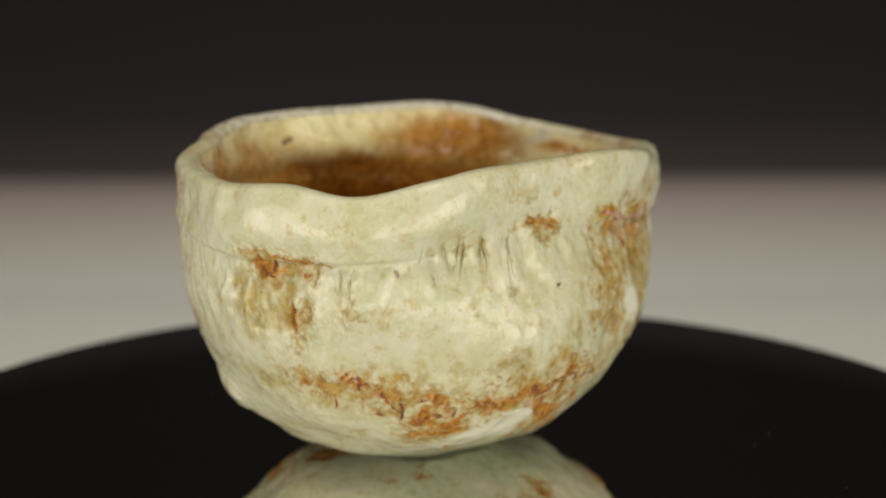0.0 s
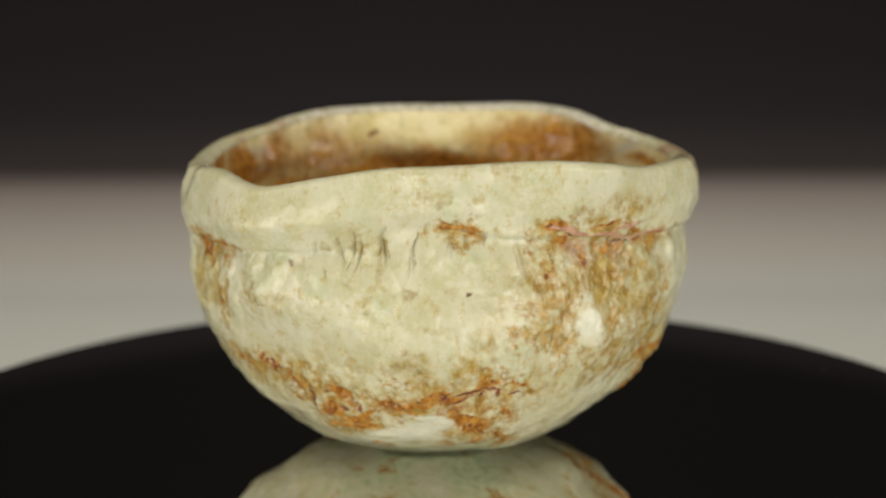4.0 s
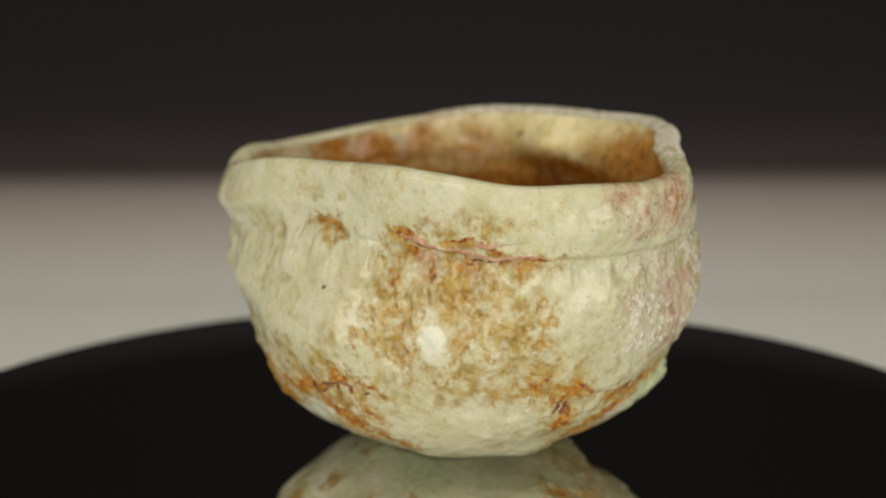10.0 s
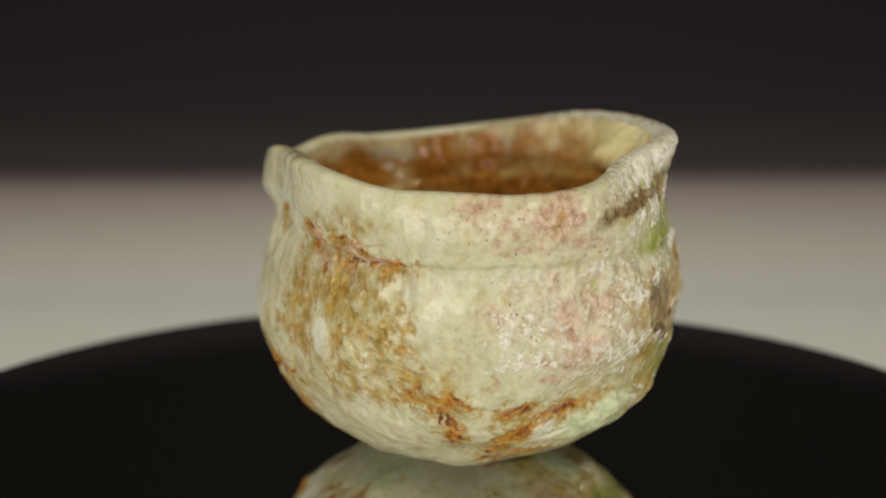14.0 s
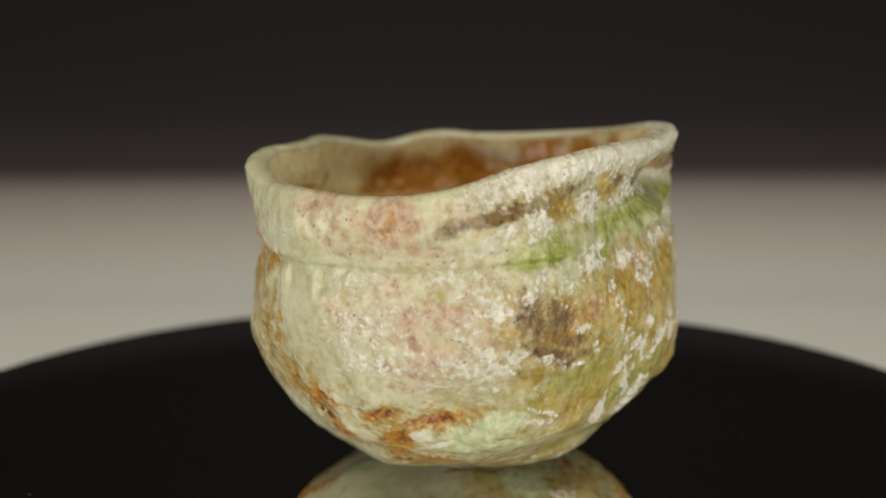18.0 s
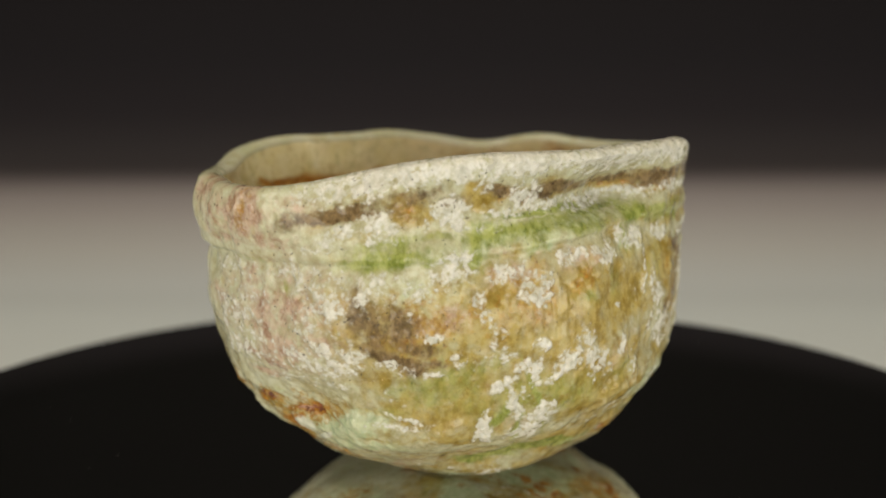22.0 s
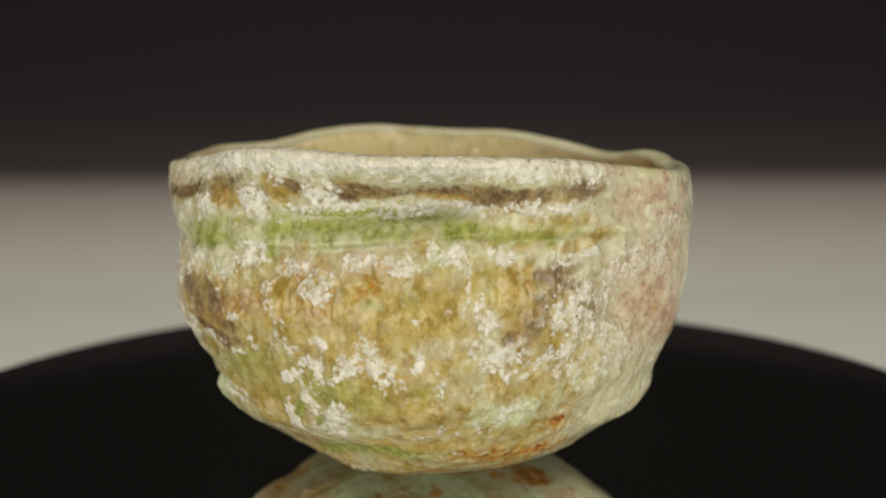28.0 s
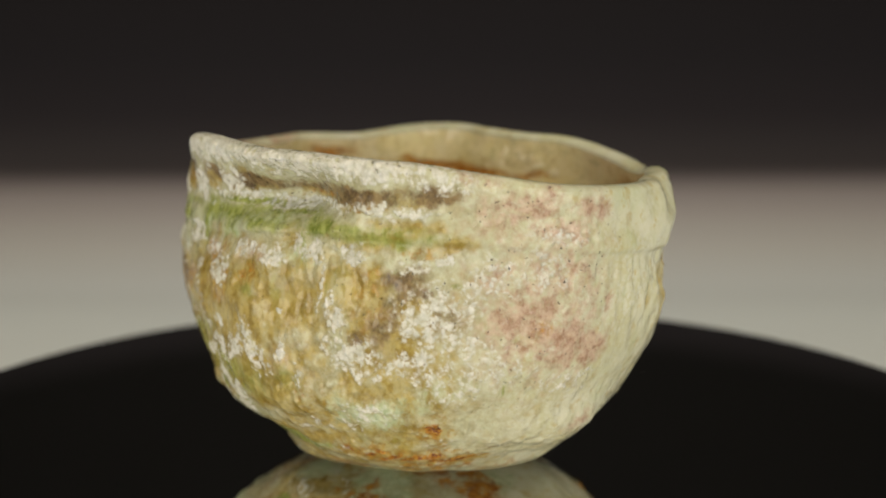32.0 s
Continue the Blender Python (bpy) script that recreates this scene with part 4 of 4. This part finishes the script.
    spot("green", 116.8, 66.3, 7.3, 2.2, 0, 0.90)
    spot("ochre", 345, 51, 8, 10, 0, 0.76)
    # thin iron tint over the cream side
    spot("ochre", 250, 28, 30, 8, 0, 0.46)
    spot("ochre", 310, 25, 28, 7, 0, 0.46)
    spot("ochre", 346, 30, 28, 8, 0, 0.46)
    spot("ochre", 328, 45, 14, 14, 0, 0.46)
    spot("ochre", 352, 50, 14, 12, 0, 0.55)
    spot("ochre", 236, 47, 10, 11, 0, 0.48)
    spot("ochre", 5, 33, 16, 8, 0, 0.48)
    spot("ochre", 349, 66, 12, 4, 0, 0.50)
    spot("bump", 155.9, 25.3, 4.8, 3.1, 0, 1.00)
    spot("bump", 131.0, 25.5, 4.8, 3.1, 0, 1.00)
    spot("bump", 60.8, 21.4, 4.8, 3.1, 0, 1.00)
    spot("bump", 201.6, 14.8, 4.8, 3.1, 0, 1.00)
    spot("bump", 54.4, 18.5, 4.8, 3.1, 0, 1.00)
    spot("bump", 146, 29, 5, 4, 0, 1.00)
    spot("bump", 152, 24, 6, 4, 0, 0.80)
    spot("bump", 42, 20, 5.5, 3, 0, 1.00)
    spot("bump", 190, 19.5, 6, 3.5, 0, 0.90)
    spot("bump", 21, 17, 4, 2.5, 0, 0.80)
    spot("bump", 51.2, 16.3, 8.6, 2.3, 0, 1.00)
    spot("bump", 17.5, 18, 4.1, 2.2, 0, 1.00)
    spot("bump", 11, 20.9, 5.5, 3.1, 0, 0.50)
    spot("bump", 210, 19.7, 6, 4.5, 0, 0.55)
    spot("bump", 67.2, 27.2, 4, 3, 0, 0.60)
    spot("bump", 162.8, 20.9, 5.1, 3.2, 0, 0.60)
    spot("bump", 145.5, 15.2, 3.3, 2.4, 0, 0.60)
    spot("bump", 129, 33, 4, 2.7, 0, 0.50)
    spot("bump", 177, 12.6, 4, 2, 0, 0.50)
    spot("crease", 278.8, 59.1, 0.2, 2.7, 4, 0.80)
    spot("crease", 286.2, 59.2, 0.2, 3.6, -2, 1.00)
    spot("crease", 294, 55.8, 0.2, 2, 3, 0.70)
    spot("crease", 304, 59.1, 0.2, 1.9, -8, 0.60)
    spot("crease", 307.5, 60.1, 0.2, 1.3, 5, 0.60)
    spot("crease", 269, 58.7, 0.2, 1.9, 20, 0.50)
    spot("crease", 294, 58.3, 0.2, 4.1, 2, 0.90)
    spot("crease", 280.2, 57.7, 0.2, 3.1, 8, 0.80)
    spot("crease", 277.5, 55.7, 0.2, 1.1, 30, 0.50)
    spot("crease", 313.5, 60.8, 0.2, 1.5, 20, 0.50)
    spot("crease", 303.5, 60.1, 0.2, 1.5, -15, 0.50)
    spot("crease", 321.2, 56.7, 0.2, 2, 0, 0.60)
    spot("crease", 335, 49.2, 0.2, 2.1, 3, 0.60)
    spot("crease", 339.5, 51.5, 0.3, 2.9, -6, 0.60)
    spot("crease", 275, 58.7, 0.3, 3.4, -10, 0.70)
    spot("crease", 285.2, 59.9, 0.2, 3.6, 6, 0.90)
    spot("crease", 293.3, 56.8, 0.2, 3.3, 10, 0.70)
    spot("crease", 303.5, 59.6, 0.2, 1.4, 15, 0.60)
    spot("crease", 307.5, 60.1, 0.2, 1.3, -15, 0.50)
    spot("crease", 247.5, 55, 0.2, 1.9, 5, 0.70)
    spot("crease", 252.5, 53.7, 0.3, 2.9, -4, 0.80)
    spot("crease", 254.5, 53.3, 0.2, 2.9, 3, 0.70)
    spot("crease", 242.5, 45.5, 0.2, 4, 6, 0.80)
    spot("crease", 243, 40.5, 0.3, 2.6, -20, 0.70)
    spot("crease", 233.8, 44.4, 0.3, 3.2, 0, 0.60)
    spot("crease", 253.5, 45.1, 0.3, 2.7, 12, 0.50)
    mm = 0.001
    low = clouds(pos, 0.013, 3, 2) - 0.5
    lump = clouds(pos, 0.0035, 5, 3) - 0.5
    rib = clouds(pos * np.array([1, 1, 0.22]), 0.0018, 8, 2) - 0.5
    grit = clouds(pos, 0.0011, 11, 2) - 0.5
    fold = 1 - np.abs(clouds(pos * np.array([1, 1, 0.6]), 0.0045, 31, 3) * 2 - 1) * 3
    deg = np.degrees(PHI)[None, :]
    # dark veins where the iron is thick
    vein = np.clip(1.15 - np.abs(clouds(pos, 0.0030, 37, 3, 0.6) * 2 - 1) * 10, 0, 1)
    masks["crack"] = np.maximum(masks["crack"], vein * np.clip(masks["rust"] * 2.2 - 0.7, 0, 1) * 0.85)
    # ash side: crusted crest, smoky band, second crust, then green glass pooled along the groove
    down = (zr - z) / (zr - zg)
    wob = down + 0.35 * (clouds(pos, 0.009, 51, 3) - 0.5)
    ash = np.clip((deg - 38) / 22, 0, 1) * np.clip((186 - deg) / 22, 0, 1)

    def band(name, centre, wide, strength, seed, size=0.006):
        f = np.clip(1.25 - np.abs(wob - centre) / wide, 0, 1) * np.clip(clouds(pos, size, seed, 3) * 2.6 - 0.75, 0, 1)
        masks[name] = np.maximum(masks[name], ash * f * strength)

    masks["dark"] *= 1 - ash * np.clip((0.30 - down) / 0.12, 0, 1)
    band("white", 0.05, 0.26, 0.80, 81)
    masks["white"] = np.maximum(masks["white"], ash * np.clip(1.3 - np.abs(wob - 0.06) / 0.24, 0, 1) * (0.88 + 0.3 * clouds(pos, 0.005, 117, 2)))
    band("dark", 0.42, 0.10, 0.66, 83, 0.008)
    band("ochre", 0.46, 0.14, 0.62, 85, 0.008)
    band("white", 0.68, 0.12, 0.60, 87, 0.005)
    band("green", 0.97, 0.14, 0.62, 89, 0.012)
    band("celadon", 1.25, 0.22, 0.45, 91, 0.012)
    body = np.clip((wob - 1.2) / 0.25, 0, 1)
    curds = np.clip(clouds(pos * np.array([1, 1, 0.6]), 0.0042, 93, 3) * 6 - 3.35, 0, 1) * np.clip(clouds(pos, 0.014, 95, 2) * 3 - 0.9, 0, 1)
    masks["white"] = np.maximum(masks["white"], ash * body * curds * 0.56)
    masks["pink"] = np.maximum(masks["pink"], ash * body * np.clip(clouds(pos, 0.012, 97, 3) * 4 - 2.2, 0, 1) * 0.5)
    film = np.clip((deg + 5) / 25, 0, 1) * np.clip((215 - deg) / 30, 0, 1) + np.clip((deg - 345) / 15, 0, 1) * 0.6
    masks["white"] *= 1 - 0.12 * np.clip(film - ash, 0, 1)
    masks["ash"][:] = film * (0.45 + 0.7 * clouds(pos, 0.010, 105, 3)) * (1 - 0.45 * np.clip(film - ash, 0, 1))
    masks["ochre"] = np.maximum(masks["ochre"], ash * body * np.clip(clouds(pos, 0.011, 107, 3) * 3 - 0.6, 0, 1) * 0.66)
    masks["green"] = np.maximum(masks["green"], ash * body * np.clip(clouds(pos * np.array([1, 1, 0.5]), 0.010, 99, 3) * 4 - 2.25, 0, 1) * 0.42)
    masks["speck"] = np.maximum(masks["speck"], np.maximum(ash * np.clip(1.4 - down, 0.25, 1), masks["pink"]) * 0.9)
    # the hidden lower body carries runs of iron and pools of green glass
    base = np.clip(1.3 - z * 1000 / 9, 0, 1)
    masks["celadon"] = np.maximum(masks["celadon"], base * np.clip(clouds(pos, 0.012, 101, 2) * 4 - 1.6, 0, 1) * 0.8)
    masks["rust"] = np.maximum(masks["rust"], base * np.clip(clouds(pos, 0.010, 103, 3) * 5 - 2.75, 0, 1) * 0.8)
    masks["ochre"] = np.maximum(masks["ochre"], base * np.clip(clouds(pos, 0.012, 103, 2) * 4 - 2.2, 0, 1) * 0.4)
    # beads of glaze: iron pools between them and thins over them
    bead = np.clip((clouds(pos * np.array([1, 1, 0.75]), 0.0023, 131, 2) - 0.5) * 5, -1, 1)
    fine = np.clip((clouds(pos, 0.0014, 137, 2) - 0.5) * 5, -1, 1)
    pool, crown = np.clip(-bead, 0, 1), np.clip(bead, 0, 1)
    masks["amber"] += (0.45 * pool - 0.25 * crown + 0.2 * np.clip(-fine, 0, 1)) * np.clip(masks["amber"] * 2, 0, 1)
    masks["rust"] += (0.30 * pool - 0.20 * crown) * np.clip(masks["rust"] * 2, 0, 1)
    masks["ochre"] += (0.25 * pool - 0.15 * crown) * np.clip(masks["ochre"] * 2, 0, 1)
    masks["white"] += (0.16 * bead + 0.20 * fine) * np.clip(masks["white"] * 2, 0, 1)
    beaded = np.clip(0.8 * masks["amber"] + 0.8 * masks["rust"] + 0.32 * film + 0.5 * np.clip(1 - np.abs(z * 1000 - 24) / 16, 0, 1), 0.1, 1)
    d = (0.9 * low + 0.6 * lump + 0.26 * bead * beaded + 0.12 * fine * beaded) * mm
    ribs = np.clip(clouds(pos, 0.016, 14, 2) * 3 - 1.0, 0, 1) * np.clip((zg - pos[..., 2]) / 0.002, 0, 1)
    d += rib * ribs * np.clip(1.35 - np.abs(np.degrees(PHI) - 150) / 95, 0.12, 1)[None, :] * 1.0 * mm
    creased = np.clip(1 - np.abs(z * 1000 - 22) / 14, 0, 1) * np.clip(clouds(pos, 0.02, 71, 2) * 2.4 - 0.6, 0, 1)
    d += np.clip(fold, 0, 1) * creased * 0.45 * mm
    d += masks["white"] * (0.18 + 0.55 * grit + 0.6 * lump) * mm
    d += masks["rust"] * (0.9 * grit + 0.5 * np.clip(fold, 0, 1) - 0.15) * mm
    d += masks["pink"] * 0.6 * grit * mm
    d += masks["seam"] * 0.5 * mm - masks["crack"] * 0.4 * mm
    d += masks["celadon"] * 0.25 * mm + np.clip(masks["bump"] * 1.45 - 0.25, 0, 1) * 1.0 * mm
    # thick glaze stops in a ledge above the foot
    edge = z / mm - 25 - 14 * (clouds(pos, 0.022, 109, 3) - 0.5)
    ledge = np.clip(clouds(pos, 0.02, 111, 2) * 3 - 0.9, 0, 1)
    d += ledge * np.tanh(edge / 1.8) * np.exp(-np.abs(edge) / 4.5) * 0.8 * mm
    # drawn-down pleats and curtains of beads
    d -= masks["crease"] * 1.0 * mm
    masks["ochre"] = np.maximum(masks["ochre"], masks["crease"] * 0.5)
    curtain = np.clip(1.4 - np.abs(deg - 234) / 22, 0, 1) * np.clip(1.4 - np.abs(z * 1000 - 48) / 8, 0, 1)
    beads = clouds(pos * np.array([1, 1, 0.5]), 0.0033, 61, 3) - 0.5
    d += curtain * np.clip(beads * 4, -1, 1) * 1.0 * mm
    masks["ochre"] = np.maximum(masks["ochre"], curtain * np.clip(-beads * 6, 0, 1) * 0.72)
    pleats = np.clip(1.35 - np.abs(deg - 287) / 24, 0, 1) * np.clip(1.4 - np.abs(z * 1000 - 55) / 6, 0, 1)
    d += pleats * np.clip((clouds(pos * np.array([1, 1, 0.22]), 0.0042, 113, 2) - 0.5) * 4, -1, 1) * 0.55 * mm
    d += np.clip(film, 0, 1) * np.clip((clouds(pos * np.array([1, 1, 0.6]), 0.0042, 115, 2) - 0.5) * 3.5, -1, 1) * 0.32 * mm
    shallow = np.clip(clouds(pos, 0.018, 65, 2) * 3 - 0.9, 0, 1)
    masks["ochre"] = np.maximum(masks["ochre"], shallow * np.clip(-lump * 6 - 0.3, 0, 1) * 0.42)
    d += shallow * (clouds(pos * np.array([1, 1, 0.6]), 0.006, 67, 2) - 0.5) * 1.5 * mm
    under = np.exp(-((zg - pos[..., 2]) / mm - 4) ** 2 / 10)
    d += under * (clouds(pos * np.array([1, 1, 0.3]), 0.0032, 69, 2) - 0.5) * 2.2 * mm
    # the band of the rim overhangs a groove, less on the side where it was smoothed over
    gap = np.clip(clouds(pos, 0.02, 17, 2) * 1.6 - 0.1, 0.3, 1) * (1 - 0.75 * np.exp(-((deg - 300) / 30) ** 2))
    off = (z - zg) / mm
    d += gap * np.tanh(off / 0.75) * np.exp(-np.abs(off) / 5.0) * 1.1 * mm
    d -= gap * np.exp(-(off / 0.9) ** 2) * 0.12 * mm
    return d, masks


def paint_inside(pos, zr):
    masks = {k: np.zeros(pos.shape[:2]) for k in GLAZES}
    warp = [(clouds(pos, 0.007, 41 + 9 * i, 3, 0.55) - 0.5) * 9 for i in (0, 1)]
    z, r = pos[..., 2], np.hypot(pos[..., 0], pos[..., 1]) + 0.001
    start = 0.0058 - 0.0036 * np.cos(PHI - 2.1)
    depth = zr - z - start + 0.005 * (clouds(pos, 0.006, 63, 3) - 0.5)
    masks["ochre"][:] = np.clip((depth - 0.003) / 0.010, 0, 1) * 0.6
    masks["rust"][:] = np.clip((depth - 0.008) / 0.009, 0, 1) * 0.95

    def inside(*args):
        ellipse(masks, warp, z, r, *args)

    # pale ovals at 186, 210, 211 and 225 degrees paint in softbox reflections
    inside("rust", 243.4, 61.9, 19.4, 6.3, 0, 1.00)
    inside("rust", 191.7, 59.1, 29.4, 3.8, 0, 1.00)
    inside("rust", 198.0, 66.1, 17.5, 2.6, 0, 0.90)
    inside("rust", 111.2, 66.0, 23.3, 2.5, 0, 0.90)
    inside("rust", 111.2, 61.2, 24.1, 2.6, 0, 0.95)
    inside("rust", 322.2, 66.7, 16.2, 1.5, 0, 0.90)
    inside("rust", 88.5, 70.5, 9.3, 7.8, 0, 0.80)
    inside("rust", 68.1, 71.8, 8.9, 7.0, 0, 0.85)
    inside("rust", 115.5, 63.0, 17.5, 3.7, 0, 0.90)
    inside("rust", 154.2, 70.3, 5.8, 4.9, 0, 0.55)
    inside("rust", 141.6, 68.3, 8.9, 5.0, 0, 0.50)
    inside("crack", 147.9, 74.6, 0.9, 0.9, 0, 0.90)
    inside("rust", 44.7, 70.3, 9.2, 1.5, 0, 0.85)
    inside("pale", 52.8, 72.7, 6.1, 1.5, 15, 0.80)
    inside("rust", 163.2, 71.3, 9.1, 6.0, 0, 0.65)
    inside("rust", 181.5, 69.9, 5.8, 6.7, 0, 0.80)
    inside("rust", 132.9, 69.7, 4.4, 4.3, 0, 0.55)
    inside("rust", 84.6, 73.2, 18.2, 6.0, 0, 0.82)
    inside("rust", 101.1, 70.0, 9.2, 4.4, 0, 0.60)
    inside("rust", 209.1, 71.5, 7.4, 4.6, 0, 0.95)
    inside("pale", 186.3, 70.7, 6.4, 3.7, 0, 1.00)
    inside("rust", 167.1, 68.6, 8.4, 4.8, 0, 0.75)
    inside("rust", 78.6, 72.9, 11.3, 5.9, 0, 0.90)
    inside("crack", 146.7, 74.9, 1.0, 0.9, 0, 0.80)
    inside("rust", 195.3, 66.4, 7.0, 9.0, 0, 1.00)
    inside("rust", 215.7, 65.8, 9.4, 1.7, 0, 0.85)
    inside("pale", 211.5, 69.9, 6.5, 3.7, 0, 1.00)
    inside("rust", 146.7, 65.5, 17.9, 4.1, 0, 0.85)
    inside("rust", 177.9, 68.6, 7.7, 7.1, 0, 0.60)
    inside("rust", 208.5, 64.9, 7.0, 9.0, 0, 1.00)
    inside("pale", 224.7, 67.9, 7.0, 3.4, 0, 1.00)
    inside("pale", 193.5, 68.4, 7.0, 3.7, 0, 0.55)
    inside("rust", 231.9, 61.9, 12.6, 2.4, 0, 0.95)
    inside("rust", 181.8, 60.6, 16.8, 2.9, 0, 0.90)
    inside("rust", 232.5, 63.5, 12.2, 7.1, 0, 1.00)
    inside("pale", 209.7, 69.8, 7.7, 3.3, 0, 0.95)
    inside("rust", 191.7, 70.1, 5.2, 2.9, 0, 0.95)
    inside("rust", 261.9, 61.0, 7.5, 1.6, 0, 0.85)
    inside("rust", 257.1, 61.9, 9.3, 2.0, 0, 0.95)
    inside("rust", 316.2, 66.0, 8.4, 1.2, 0, 0.75)
    inside("rust", 338.7, 67.8, 7.8, 1.1, 0, 0.95)
    inside("rust", 7.5, 70.5, 5.2, 1.6, 0, 0.80)
    inside("rust", 329.1, 67.3, 9.0, 0.9, 0, 0.80)
    inside("rust", 294.0, 66.3, 6.0, 0.9, 0, 0.70)
    return masks


def make_bowl():
    bowl = tagged(new("tea_bowl"), "hand-formed oval ceramic tea bowl with cream, rust and green ash glaze", "bowl")
    z, r = plan()
    z, r = z * UNIT, r * UNIT
    zg, zr = ring(GROOVE_Z) * UNIT, ring(RIM_Z) * UNIT
    c, s = np.cos(PHI), np.sin(PHI)
    pos = np.stack([r * c, r * s, z], -1)
    d, masks = paint_outside(pos, z, r, zg, zr)
    r = r + d
    r = r - 0.0009 * np.clip(1 - (zr - z) / 0.0055, 0, 1) ** 2
    half = 0.0028
    # lip: a rounded crest from the outer to the inner wall
    a = np.radians(np.linspace(0, 180, 18))[1:-1, None]
    lip_r = r[-1] - half + half * np.cos(a)
    lip_z = z[-1] + 14 * UNIT * np.sin(a)
    # inner wall and well
    t = np.linspace(0, 1, 130)[:, None]
    q = np.clip(1 - t, 0, 1)
    in_z = 0.009 + (z[-1] - 0.009) * q ** 1.15
    src = np.array([np.interp(in_z[:, k], z[:, k], r[:, k]) for k in range(0, COLS, 4)]).T
    src = np.repeat(src, 4, 1)
    for k in range(1, 4):
        src[:, k::4] = src[:, 0::4] * (1 - k / 4) + np.roll(src[:, 0::4], -1, 1) * k / 4
    wall = 2 * half + 0.0022 * np.clip(t * 4, 0, 1)
    in_r = (src - wall) * np.clip(np.sqrt(np.clip((q - 0.0) / 0.45, 0, 1)), 0.01, 1)
    in_pos = np.stack([in_r * c, in_r * s, in_z + 0 * in_r], -1)
    in_masks = paint_inside(in_pos, zr)
    outer = np.stack([r * c, r * s, z], -1)
    groove = int(np.argmin(np.abs(z - zg).mean(1)))
    keys = GLAZES
    lip = np.stack([lip_r * c, lip_r * s, lip_z], -1)
    skin = np.concatenate([outer, lip, in_pos])
    nor = np.cross(np.roll(skin, -1, 1) - np.roll(skin, 1, 1), np.gradient(skin, axis=0))
    nor /= np.linalg.norm(nor, axis=-1, keepdims=True) + 1e-12
    first = len(outer) + len(lip)
    part("body", grid_mesh("body", outer[:groove + 1], True, GLAZE, [(k, masks[k][:groove + 1]) for k in keys], nor[:groove + 1]), bowl, "bellied outer wall in cream glaze with rust and white ash")
    top = np.concatenate([outer[groove:], lip, in_pos[:1]])
    tail = lip.shape[0] + 1
    tm = [(k, np.concatenate([masks[k][groove:], np.repeat(masks[k][-1:] * 0.9, tail, 0)])) for k in keys]
    part("rim", grid_mesh("rim", top, True, GLAZE, tm, nor[groove:first + 1]), bowl, "uneven folded rim band")
    part("interior", grid_mesh("interior", in_pos, True, INSIDE, [(k, in_masks[k]) for k in keys]), bowl, "rust-brown glazed inside")
    # underside and foot
    t = np.linspace(0, 1, 24)[:, None]
    un_r = r[0] * (1 - t) + 0.0005 * t
    un_z = z[0] * (1 - t) ** 2 + 0.0012 * (1 - (1 - t) ** 2)
    under = np.stack([un_r * c, un_r * s, un_z], -1)[::-1]
    part("underside", grid_mesh("underside", under, True, GLAZE, [(k, np.repeat(masks[k][:1], 24, 0)) for k in keys]), bowl)
    prof = [(0.0095, 0.0030), (0.0095, 0.0003), (0.0098, 0.0), (0.0128, 0.0), (0.0132, 0.0003), (0.0138, 0.0030)]
    foot = lathe(prof, 240)
    wob = 1 + 0.05 * np.sin(3 * np.arange(240) * 2 * np.pi / 240 + 1)
    foot[..., :2] *= wob[None, :, None]
    part("foot", grid_mesh("foot", foot, True, GLAZE), bowl, "low cut foot ring")
    return bowl


turntable = make_turntable()
tea_bowl = make_bowl()


def motions():
    bowl_rows, table_rows = [], []
    for t in range(33):
        turn = pose(0, 0, 0, 0, 0, SPIN * t)
        table_rows.append((t, pose(0, -0.0025, 0) @ turn))
        bowl_rows.append((t, turn @ pose(*OFF, 0)))
    walk(turntable, table_rows)
    walk(tea_bowl, bowl_rows)


motions()
